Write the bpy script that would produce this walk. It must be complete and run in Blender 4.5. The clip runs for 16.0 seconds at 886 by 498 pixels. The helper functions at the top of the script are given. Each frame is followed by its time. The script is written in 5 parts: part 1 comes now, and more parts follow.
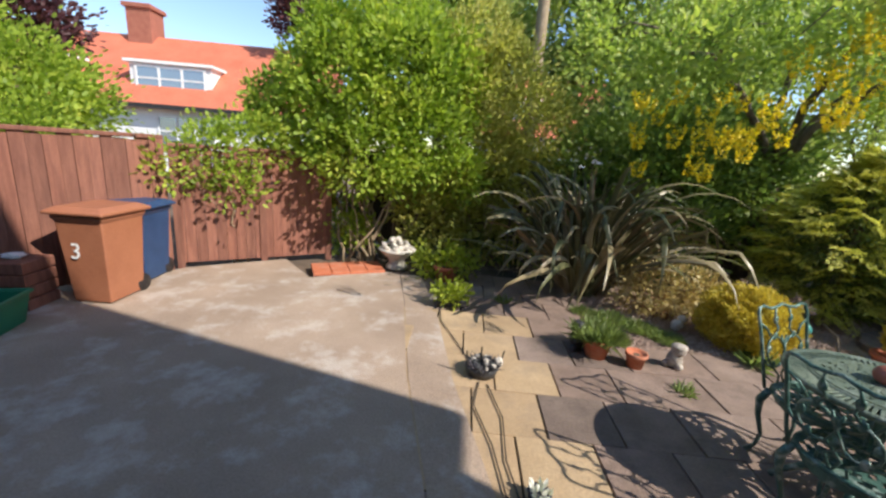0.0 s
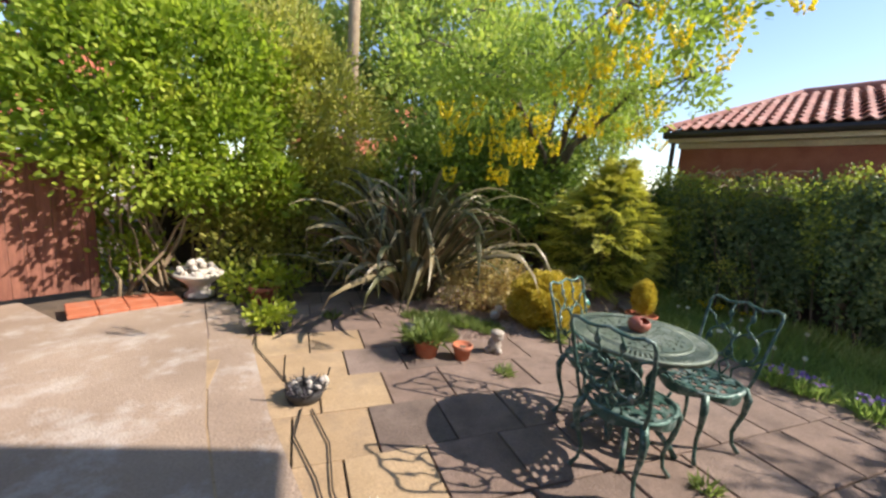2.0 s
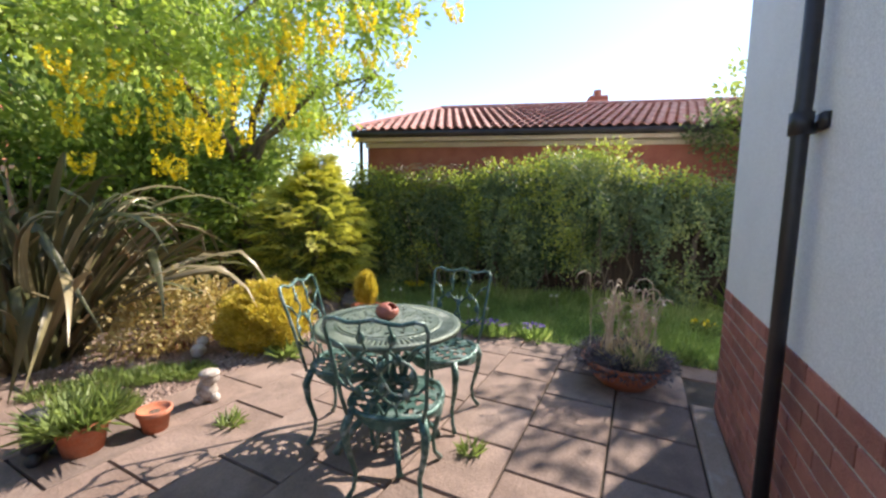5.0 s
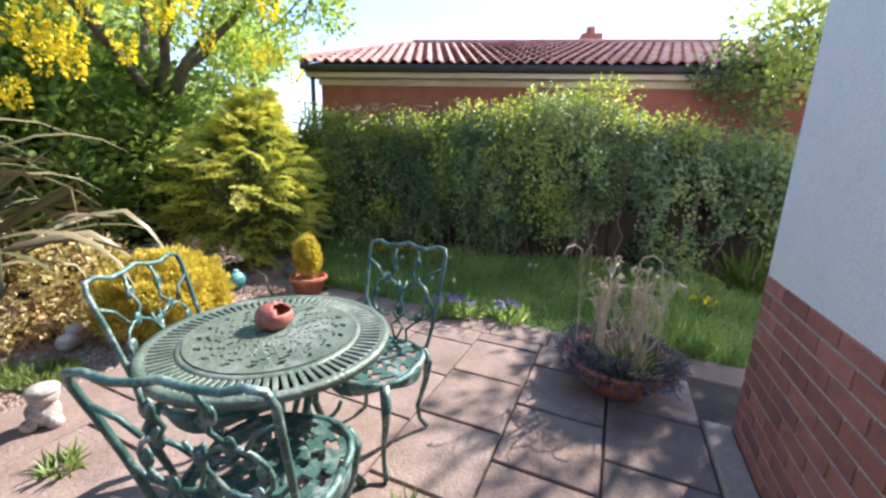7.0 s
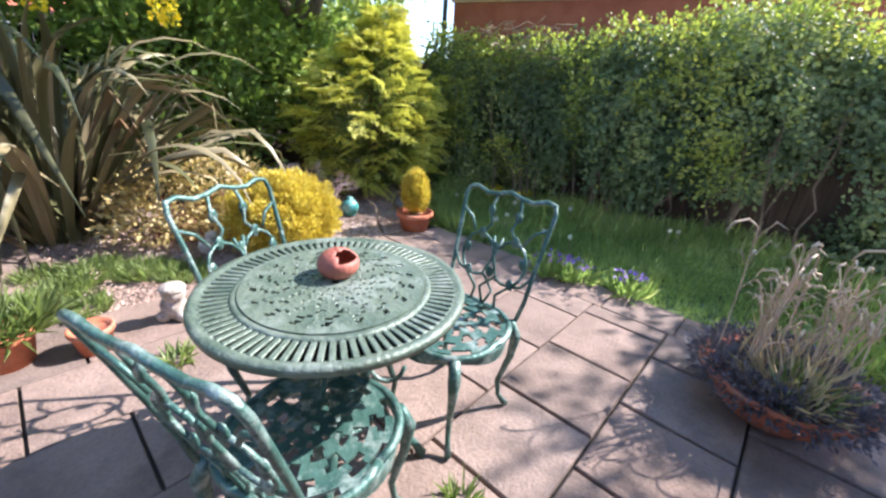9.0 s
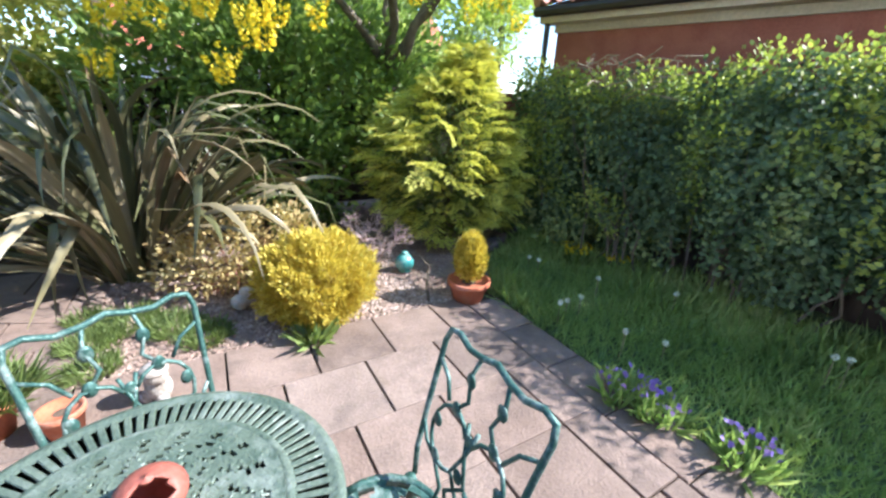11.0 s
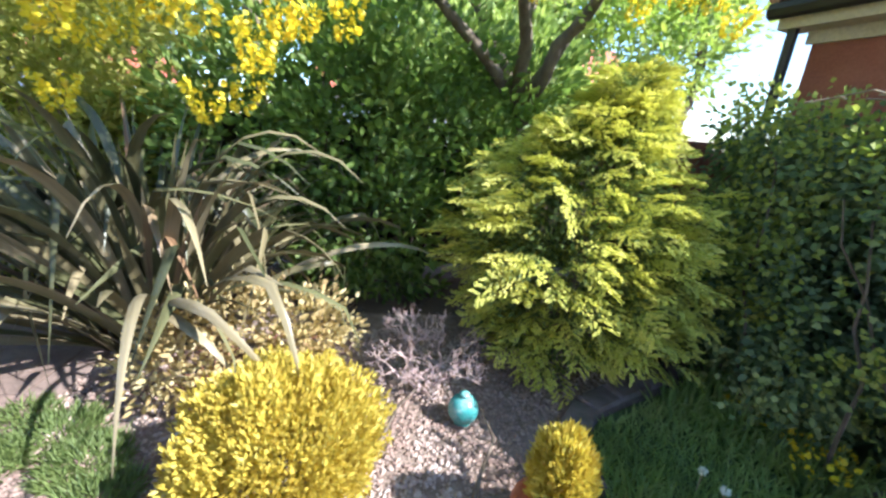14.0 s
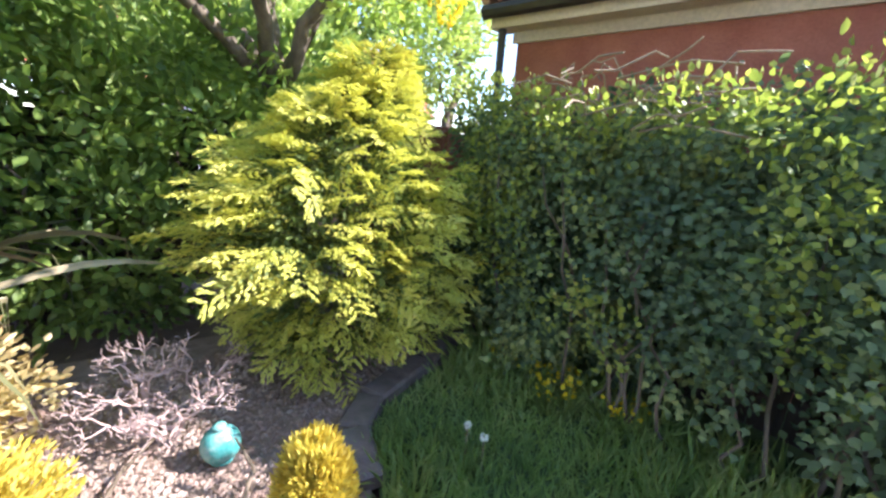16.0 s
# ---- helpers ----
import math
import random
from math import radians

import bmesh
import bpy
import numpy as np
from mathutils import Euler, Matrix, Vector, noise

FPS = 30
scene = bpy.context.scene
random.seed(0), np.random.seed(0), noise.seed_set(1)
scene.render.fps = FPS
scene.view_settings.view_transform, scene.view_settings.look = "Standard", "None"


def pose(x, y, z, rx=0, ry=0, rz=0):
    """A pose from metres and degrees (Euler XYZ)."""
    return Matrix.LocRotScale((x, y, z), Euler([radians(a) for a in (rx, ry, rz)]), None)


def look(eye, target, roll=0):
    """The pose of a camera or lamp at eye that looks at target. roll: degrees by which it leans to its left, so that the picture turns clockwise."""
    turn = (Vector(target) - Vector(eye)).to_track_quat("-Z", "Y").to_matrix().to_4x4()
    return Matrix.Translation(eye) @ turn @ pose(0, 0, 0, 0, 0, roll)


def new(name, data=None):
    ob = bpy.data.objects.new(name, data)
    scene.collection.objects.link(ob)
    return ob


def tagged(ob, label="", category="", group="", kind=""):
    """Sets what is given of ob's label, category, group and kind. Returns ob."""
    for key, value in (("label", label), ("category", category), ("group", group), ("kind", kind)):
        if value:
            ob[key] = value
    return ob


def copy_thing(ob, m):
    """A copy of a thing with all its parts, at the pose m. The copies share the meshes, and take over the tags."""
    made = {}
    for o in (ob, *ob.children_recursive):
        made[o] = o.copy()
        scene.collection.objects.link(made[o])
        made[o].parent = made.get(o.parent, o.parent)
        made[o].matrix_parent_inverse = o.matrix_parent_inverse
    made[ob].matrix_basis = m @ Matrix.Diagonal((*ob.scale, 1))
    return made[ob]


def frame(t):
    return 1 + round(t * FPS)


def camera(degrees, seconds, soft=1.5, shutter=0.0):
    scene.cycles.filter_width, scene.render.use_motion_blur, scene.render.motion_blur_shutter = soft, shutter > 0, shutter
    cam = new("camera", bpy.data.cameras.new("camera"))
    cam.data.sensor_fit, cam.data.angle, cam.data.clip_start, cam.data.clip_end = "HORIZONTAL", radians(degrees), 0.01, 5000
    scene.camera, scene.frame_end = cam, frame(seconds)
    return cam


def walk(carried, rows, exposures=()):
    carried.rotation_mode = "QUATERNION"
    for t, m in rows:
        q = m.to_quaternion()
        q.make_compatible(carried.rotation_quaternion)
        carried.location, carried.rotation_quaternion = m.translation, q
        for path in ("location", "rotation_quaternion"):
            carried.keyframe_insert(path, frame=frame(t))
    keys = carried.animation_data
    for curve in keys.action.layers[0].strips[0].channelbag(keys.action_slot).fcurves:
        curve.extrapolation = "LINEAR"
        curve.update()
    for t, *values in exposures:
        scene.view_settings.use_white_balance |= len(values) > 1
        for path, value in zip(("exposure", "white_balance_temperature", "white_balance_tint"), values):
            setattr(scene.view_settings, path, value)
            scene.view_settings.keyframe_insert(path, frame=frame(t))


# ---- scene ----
cam = camera(97.4, 16.0, soft=2.6)
PATH = [
    (0, (0.189, 0.118, 1.587), (0.097, 2.057, 1.108), 4.4),
    (0.5, (0.255, 0.099, 1.601), (0.327, 2.052, 1.174), 4.3),
    (1, (0.273, 0.087, 1.577), (0.53, 2.03, 1.179), 4.3),
    (1.5, (0.314, 0.108, 1.521), (0.768, 2.02, 1.147), 4.2),
    (2, (0.364, 0.251, 1.45), (1.066, 2.095, 1.126), 4.1),
    (2.5, (0.439, 0.35, 1.399), (1.412, 2.08, 1.156), 3.5),
    (3, (0.428, 0.512, 1.344), (1.71, 2.032, 1.133), 3.1),
    (3.5, (0.466, 0.601, 1.327), (1.959, 1.916, 1.125), 2.2),
    (4, (0.474, 0.641, 1.31), (2.129, 1.747, 1.117), 1.6),
    (4.5, (0.472, 0.666, 1.315), (2.214, 1.63, 1.126), 1.6),
    (4.7, (0.489, 0.676, 1.301), (2.251, 1.602, 1.111), 1.2),
    (6.8, (1.235, 0.808, 1.286), (3.022, 1.6, 0.865), 1.7),
    (7, (1.321, 0.847, 1.269), (3.105, 1.633, 0.824), 1.8),
    (7.5, (1.473, 0.921, 1.261), (3.22, 1.73, 0.719), 1.9),
    (8, (1.55, 0.927, 1.25), (3.175, 1.907, 0.617), 2.7),
    (8.5, (1.588, 0.914, 1.246), (3.057, 2.061, 0.52), 3.3),
    (8.7, (1.602, 0.921, 1.239), (3.032, 2.103, 0.491), 3.7),
    (10.8, (2.296, 1.116, 1.421), (3.353, 2.649, 0.692), 2.5),
    (11, (2.404, 1.15, 1.459), (3.372, 2.751, 0.752), 3.2),
    (11.5, (2.676, 1.286, 1.468), (3.402, 3.02, 0.784), 3.7),
    (12, (2.905, 1.468, 1.535), (3.509, 3.256, 0.872), 4.4),
    (12.5, (3.118, 1.72, 1.555), (3.634, 3.543, 0.917), 4.9),
    (13, (3.245, 1.959, 1.571), (3.62, 3.817, 0.932), 5.2),
    (13.2, (3.277, 2.082, 1.563), (3.614, 3.944, 0.916), 4.3),
    (13.5, (3.305, 2.21, 1.564), (3.594, 4.092, 0.953), 5.0),
    (14, (3.37, 2.345, 1.553), (3.625, 4.237, 0.959), 4.6),
    (14.5, (3.507, 2.44, 1.558), (3.764, 4.334, 0.968), 4.6),
    (15, (3.647, 2.437, 1.529), (3.904, 4.334, 0.95), 4.6),
    (15.5, (3.78, 2.382, 1.498), (4.301, 4.23, 0.938), 3.4),
    (16, (3.758, 2.362, 1.467), (4.841, 3.959, 0.94), 3.8),
]
walk(cam, [(t, look(eye, target, roll)) for t, eye, target, roll in PATH],
     [(0, 0.75, 6400, 10), (2, 0.95, 6700, 14), (4.7, 1.4, 6700, 16), (7, 1.75, 6100, 17), (8.5, 1.95, 5950, 18), (11, 1.85, 5600, 11), (14.5, 1.85, 5500, 13), (16, 2.3, 5800, 19)])

# ---- light: clear afternoon sun from behind the house, blue sky ----
SUN_AZ, SUN_EL = radians(-27), radians(40.5)
SUN_DIR = Vector((math.cos(SUN_AZ) * math.cos(SUN_EL), math.sin(SUN_AZ) * math.cos(SUN_EL), math.sin(SUN_EL)))
world = bpy.data.worlds.new("world")
scene.world = world
world.use_nodes = True
wn = world.node_tree.nodes
sky = wn.new("ShaderNodeTexSky")
sky.sky_type, sky.sun_disc = "NISHITA", False
sky.sun_elevation, sky.sun_rotation = SUN_EL, radians(90) - SUN_AZ
sky.air_density, sky.dust_density, sky.ozone_density = 1.0, 0.15, 2.0
wn["Background"].inputs["Strength"].default_value = 0.13
world.node_tree.links.new(sky.outputs[0], wn["Background"].inputs["Color"])
sun = new("sun", bpy.data.lights.new("sun", "SUN"))
sun.data.energy, sun.data.angle, sun.data.color = 4.3, radians(0.6), (1.0, 0.92, 0.80)
sun.matrix_world = look(SUN_DIR * 30, (0, 0, 0))


# ---- materials ----
def ramp(nt, fac, stops):
    r = nt.nodes.new("ShaderNodeValToRGB")
    while len(r.color_ramp.elements) < len(stops):
        r.color_ramp.elements.new(0.5)
    for e, (p, c) in zip(r.color_ramp.elements, stops):
        e.position, e.color = p, (*c, 1)
    nt.links.new(fac, r.inputs[0])
    return r.outputs[0]


def noise_node(nt, vec, scale, detail=4.0, rough=0.6):
    n = nt.nodes.new("ShaderNodeTexNoise")
    n.inputs["Scale"].default_value, n.inputs["Detail"].default_value, n.inputs["Roughness"].default_value = scale, detail, rough
    nt.links.new(vec, n.inputs["Vector"])
    return n.outputs["Fac"]


def mix(nt, fac, a, b, mode="MIX"):
    m = nt.nodes.new("ShaderNodeMix")
    m.data_type, m.blend_type = "RGBA", mode
    for sock, v in ((m.inputs[0], fac), (m.inputs[6], a), (m.inputs[7], b)):
        if isinstance(v, (int, float)):
            sock.default_value = v
        elif isinstance(v, tuple):
            sock.default_value = (*v, 1)
        else:
            nt.links.new(v, sock)
    return m.outputs[2]


def material(name, a, b, rough=0.8, scale=8.0, fine=60.0, bump=0.3, metal=0.0, stain=None, stain_scale=1.5, stain_amount=0.5, per_object=0.0, stretch=(1, 1, 1), world_space=False):
    """Two base colours mixed by noise at two scales, with stains, fine bump and a change from piece to piece."""
    m = bpy.data.materials.new(name)
    m.use_nodes = True
    nt = m.node_tree
    p = nt.nodes["Principled BSDF"]
    if world_space:
        vec = nt.nodes.new("ShaderNodeNewGeometry").outputs["Position"]
    else:
        vec = nt.nodes.new("ShaderNodeTexCoord").outputs["Object"]
    mp = nt.nodes.new("ShaderNodeMapping")
    mp.inputs["Scale"].default_value = stretch
    nt.links.new(vec, mp.inputs["Vector"])
    info = nt.nodes.new("ShaderNodeObjectInfo")
    comb = nt.nodes.new("ShaderNodeVectorMath")
    comb.operation = "MULTIPLY_ADD"
    comb.inputs[1].default_value = (40, 40, 40) if not world_space else (0, 0, 0)
    rv = nt.nodes.new("ShaderNodeCombineXYZ")
    nt.links.new(info.outputs["Random"], rv.inputs[0])
    nt.links.new(info.outputs["Random"], rv.inputs[2])
    nt.links.new(rv.outputs[0], comb.inputs[0])
    nt.links.new(mp.outputs[0], comb.inputs[2])
    vec = comb.outputs[0]
    big, small = noise_node(nt, vec, scale), noise_node(nt, vec, fine, 3.0)
    col = ramp(nt, big, [(0.32, a), (0.68, b)])
    dark = ramp(nt, small, [(0.3, (0.62, 0.62, 0.62)), (0.7, (1.12, 1.12, 1.12))])
    col = mix(nt, 0.5, col, dark, "MULTIPLY")
    if stain:
        f = ramp(nt, noise_node(nt, vec, stain_scale, 6.0, 0.7), [(0.50, (0, 0, 0)), (0.64, (stain_amount,) * 3)])
        col = mix(nt, f, col, stain)
    if per_object:
        v = ramp(nt, info.outputs["Random"], [(0.0, (1 - per_object,) * 3), (0.5, (1, 1 - per_object * 0.25, 1 - per_object * 0.4)), (1.0, (1 + per_object * 0.6,) * 3)])
        col = mix(nt, 1.0, col, v, "MULTIPLY")
    nt.links.new(col, p.inputs["Base Color"])
    p.inputs["Roughness"].default_value, p.inputs["Metallic"].default_value = rough, metal
    if bump:
        bn = nt.nodes.new("ShaderNodeBump")
        bn.inputs["Strength"].default_value, bn.inputs["Distance"].default_value = bump, 0.01
        nt.links.new(small, bn.inputs["Height"])
        nt.links.new(bn.outputs[0], p.inputs["Normal"])
    return m


def leaf_material(name, a, b, c=None, translucent=0.35, rough=0.5, patch=1.5):
    """Leaves that differ from one to the next, in patches of two or three colours, and let light through."""
    m = bpy.data.materials.new(name)
    m.use_nodes = True
    nt = m.node_tree
    p = nt.nodes["Principled BSDF"]
    geo = nt.nodes.new("ShaderNodeNewGeometry")
    pos = nt.nodes.new("ShaderNodeTexCoord").outputs["Object"]
    stops = [(0.1, a), (0.9, b)] if c is None else [(0.05, a), (0.6, b), (1.0, c)]
    add = nt.nodes.new("ShaderNodeMath")
    add.operation = "MULTIPLY_ADD"
    add.inputs[1].default_value = 0.45
    sub = nt.nodes.new("ShaderNodeMath")
    sub.operation = "MULTIPLY_ADD"
    sub.inputs[1].default_value, sub.inputs[2].default_value = 1.5, -0.45
    nt.links.new(noise_node(nt, pos, patch, 3.0), sub.inputs[0])
    nt.links.new(geo.outputs["Random Per Island"], add.inputs[0])
    nt.links.new(sub.outputs[0], add.inputs[2])
    col = ramp(nt, add.outputs[0], stops)
    nt.links.new(col, p.inputs["Base Color"])
    p.inputs["Roughness"].default_value = rough
    tr = nt.nodes.new("ShaderNodeBsdfTranslucent")
    nt.links.new(mix(nt, 1.0, col, (1.25, 1.3, 0.9), "MULTIPLY"), tr.inputs["Color"])
    ms = nt.nodes.new("ShaderNodeMixShader")
    ms.inputs[0].default_value = translucent
    nt.links.new(p.outputs[0], ms.inputs[1])
    nt.links.new(tr.outputs[0], ms.inputs[2])
    nt.links.new(ms.outputs[0], nt.nodes["Material Output"].inputs["Surface"])
    return m


CONCRETE = material("weathered_concrete", (0.31, 0.228, 0.172), (0.43, 0.325, 0.25), 0.92, 1.3, 70, 0.9, stain=(0.62, 0.58, 0.55), stain_scale=2.4, stain_amount=0.42)
SLAB = material("patio_stone", (0.178, 0.130, 0.106), (0.280, 0.212, 0.178), 0.85, 3.0, 70, 0.7, stain=(0.125, 0.094, 0.08), stain_scale=4, stain_amount=0.6, per_object=0.26)
SLAB_BUFF = material("buff_patio_stone", (0.36, 0.255, 0.15), (0.46, 0.335, 0.205), 0.88, 3.0, 70, 0.5, stain=(0.25, 0.19, 0.135), stain_scale=4, stain_amount=0.5, per_object=0.14)
JOINT = material("dark_joint_soil", (0.035, 0.03, 0.022), (0.07, 0.055, 0.04), 0.95, 10, 90, 0.5)
SOIL = material("garden_soil", (0.09, 0.065, 0.045), (0.17, 0.12, 0.085), 0.95, 5, 70, 0.8)
TURF = material("turf_soil", (0.07, 0.11, 0.03), (0.11, 0.16, 0.045), 0.95, 4, 80, 0.8)
GRAVEL = material("gravel_bed", (0.20, 0.145, 0.11), (0.34, 0.26, 0.21), 0.92, 14, 120, 1.0)
STONE = leaf_material("gravel_stone", (0.17, 0.105, 0.08), (0.33, 0.235, 0.19), (0.54, 0.45, 0.40), translucent=0.0, rough=0.8)
RENDER = material("cream_render", (0.84, 0.835, 0.84), (0.89, 0.885, 0.89), 0.8, 2.5, 160, 0.3, stain=(0.78, 0.77, 0.76), stain_scale=0.8, stain_amount=0.25)
BRICK = material("red_brick", (0.36, 0.135, 0.105), (0.50, 0.205, 0.155), 0.85, 9, 120, 0.6, stain=(0.24, 0.11, 0.09), stain_scale=12, stain_amount=0.5, per_object=0.30)
MORTAR = material("mortar", (0.52, 0.45, 0.40), (0.64, 0.56, 0.50), 0.95, 20, 150, 0.6)
BRICK_WALL = material("far_red_brick", (0.30, 0.10, 0.065), (0.38, 0.14, 0.09), 0.85, 5, 60, 0.4)
FASCIA = material("cream_fascia", (0.55, 0.47, 0.34), (0.66, 0.58, 0.44), 0.7, 2, 40, 0.2)
GUTTER = material("black_plastic", (0.018, 0.016, 0.017), (0.035, 0.03, 0.03), 0.45, 6, 60, 0.1)
TILE = material("red_clay_tile", (0.31, 0.125, 0.10), (0.42, 0.20, 0.165), 0.8, 6, 60, 0.4, stain=(0.40, 0.31, 0.28), stain_scale=3, stain_amount=0.5, per_object=0.22)
ROOF_FAR = material("orange_roof", (0.50, 0.135, 0.07), (0.60, 0.18, 0.10), 0.8, 1.2, 14, 0.4)
WHITE = material("white_paint", (0.78, 0.78, 0.77), (0.84, 0.84, 0.83), 0.5, 4, 60, 0.1)
FENCE = material("brown_fence_wood", (0.21, 0.085, 0.06), (0.33, 0.145, 0.10), 0.85, 4, 50, 0.6, stain=(0.13, 0.055, 0.042), stain_scale=3, stain_amount=0.5, per_object=0.2, stretch=(6, 6, 0.6))
# Dark brown wood; its near-black tone also paints shade into the hedge hollows.
DARK_SHADED_FENCE = material("dark_shaded_fence_wood", (0.045, 0.032, 0.024), (0.085, 0.06, 0.042), 0.9, 4, 50, 0.6, per_object=0.2, stretch=(6, 6, 0.6))
BARK = material("grey_bark", (0.10, 0.075, 0.05), (0.21, 0.165, 0.12), 0.9, 10, 60, 0.9, stretch=(1, 1, 0.3))
PALE_STEM = material("pale_stem", (0.26, 0.19, 0.12), (0.38, 0.29, 0.19), 0.85, 10, 60, 0.5)
GREEN_IRON = material("green_cast_metal", (0.035, 0.095, 0.08), (0.075, 0.16, 0.135), 0.42, 14, 80, 0.4, 0.3, stain=(0.34, 0.42, 0.39), stain_scale=13, stain_amount=0.75)
GREEN_TOP = material("weathered_green_metal", (0.085, 0.125, 0.095), (0.155, 0.195, 0.15), 0.42, 10, 80, 0.5, 0.2, stain=(0.28, 0.32, 0.28), stain_scale=9, stain_amount=0.6)
TERRACOTTA = material("terracotta", (0.46, 0.13, 0.06), (0.56, 0.18, 0.09), 0.8, 8, 80, 0.3, stain=(0.50, 0.30, 0.22), stain_scale=7, stain_amount=0.4)
BIN_BROWN = material("brown_bin_plastic", (0.33, 0.125, 0.065), (0.38, 0.15, 0.08), 0.5, 5, 90, 0.15)
BIN_BLUE = material("blue_bin_plastic", (0.018, 0.05, 0.13), (0.03, 0.07, 0.17), 0.5, 5, 90, 0.15)
BOX_GREEN = material("green_box_plastic", (0.01, 0.17, 0.085), (0.02, 0.22, 0.12), 0.45, 5, 90, 0.15)
DARK = material("dark_figure_stone", (0.025, 0.027, 0.03), (0.06, 0.06, 0.065), 0.6, 14, 90, 0.4)
PALE_STONE = material("pale_cast_stone", (0.55, 0.50, 0.44), (0.72, 0.68, 0.62), 0.85, 14, 90, 0.5, stain=(0.35, 0.27, 0.2), stain_scale=14, stain_amount=0.6)
GLASS = bpy.data.materials.new("window_glass")
GLASS.use_nodes = True
_g = GLASS.node_tree.nodes["Principled BSDF"]
_g.inputs["Base Color"].default_value, _g.inputs["Roughness"].default_value, _g.inputs["Metallic"].default_value = (0.30, 0.36, 0.44, 1), 0.08, 0.6

L_SHRUB = leaf_material("shrub_leaf", (0.12, 0.20, 0.025), (0.36, 0.47, 0.055), (0.58, 0.60, 0.10), 0.45, 0.6)
L_OLIVE = leaf_material("olive_leaf", (0.19, 0.21, 0.05), (0.46, 0.46, 0.11), (0.62, 0.55, 0.20), 0.42, 0.65)
L_DARK = leaf_material("dark_shrub_leaf", (0.075, 0.13, 0.035), (0.20, 0.29, 0.065), (0.36, 0.42, 0.11), 0.4, 0.5)
L_TREE = leaf_material("tree_leaf", (0.15, 0.22, 0.065), (0.38, 0.46, 0.13), (0.56, 0.57, 0.19), 0.45, 0.6)
L_YELLOW = leaf_material("yellow_blossom", (0.70, 0.50, 0.012), (0.86, 0.72, 0.035), None, 0.35)
L_GOLD = leaf_material("golden_needle", (0.36, 0.26, 0.045), (0.60, 0.48, 0.07), (0.74, 0.66, 0.18), 0.33, patch=9)
L_CON_TIP = leaf_material("conifer_tip", (0.40, 0.42, 0.07), (0.62, 0.60, 0.12), (0.76, 0.68, 0.20), 0.35, 0.55, patch=3)
L_CON = leaf_material("conifer_green", (0.09, 0.14, 0.04), (0.24, 0.29, 0.075), None, 0.3, 0.6)
L_IVY = leaf_material("ivy_leaf", (0.035, 0.07, 0.040), (0.15, 0.215, 0.095), (0.46, 0.49, 0.17), 0.38, 0.58, patch=1.8)
L_IVY_NEW = leaf_material("young_ivy_leaf", (0.13, 0.20, 0.04), (0.33, 0.38, 0.075), (0.50, 0.48, 0.12), 0.42, 0.55)
L_LABURNUM = leaf_material("laburnum_leaf", (0.13, 0.21, 0.04), (0.37, 0.48, 0.09), (0.58, 0.60, 0.16), 0.45, 0.55)
L_GRASS = leaf_material("grass_blade", (0.16, 0.26, 0.085), (0.36, 0.48, 0.15), (0.62, 0.66, 0.30), 0.42)
L_WEED = leaf_material("weed_leaf", (0.12, 0.18, 0.05), (0.30, 0.37, 0.13), None, 0.4)
L_LIME = leaf_material("lime_leaf", (0.26, 0.34, 0.04), (0.52, 0.58, 0.08), None, 0.45)
L_STRAW = leaf_material("dry_straw", (0.44, 0.33, 0.19), (0.70, 0.58, 0.40), None, 0.3)
L_SPURGE = leaf_material("yellow_variegated_leaf", (0.30, 0.19, 0.085), (0.54, 0.43, 0.19), (0.70, 0.62, 0.38), 0.3, patch=5)
L_HEATHER = leaf_material("grey_purple_leaf", (0.06, 0.055, 0.07), (0.19, 0.175, 0.205), None, 0.15)
L_PURPLE = leaf_material("purple_leaf", (0.05, 0.015, 0.02), (0.12, 0.04, 0.045), None, 0.3)
L_WHITE = leaf_material("white_petal", (0.75, 0.75, 0.70), (0.85, 0.85, 0.82), None, 0.3)
L_VIOLET = leaf_material("violet_petal", (0.20, 0.12, 0.48), (0.34, 0.24, 0.62), None, 0.3)


def flax_material():
    m = bpy.data.materials.new("flax_blade")
    m.use_nodes = True
    nt = m.node_tree
    p = nt.nodes["Principled BSDF"]
    info = nt.nodes.new("ShaderNodeObjectInfo").outputs["Random"]
    vec = nt.nodes.new("ShaderNodeTexCoord").outputs["Object"]
    mp = nt.nodes.new("ShaderNodeMapping")
    mp.inputs["Scale"].default_value = (60, 2, 2)
    nt.links.new(vec, mp.inputs["Vector"])
    base = ramp(nt, info, [(0.0, (0.05, 0.058, 0.026)), (0.35, (0.135, 0.135, 0.062)), (0.7, (0.25, 0.205, 0.115)), (0.9, (0.37, 0.31, 0.195)), (1.0, (0.23, 0.13, 0.07))])
    streak = ramp(nt, noise_node(nt, mp.outputs[0], 1.0, 3.0), [(0.3, (0.6, 0.6, 0.6)), (0.7, (1.25, 1.25, 1.2))])
    nt.links.new(mix(nt, 0.8, base, streak, "MULTIPLY"), p.inputs["Base Color"])
    p.inputs["Roughness"].default_value = 0.38
    return m


FLAX = flax_material()


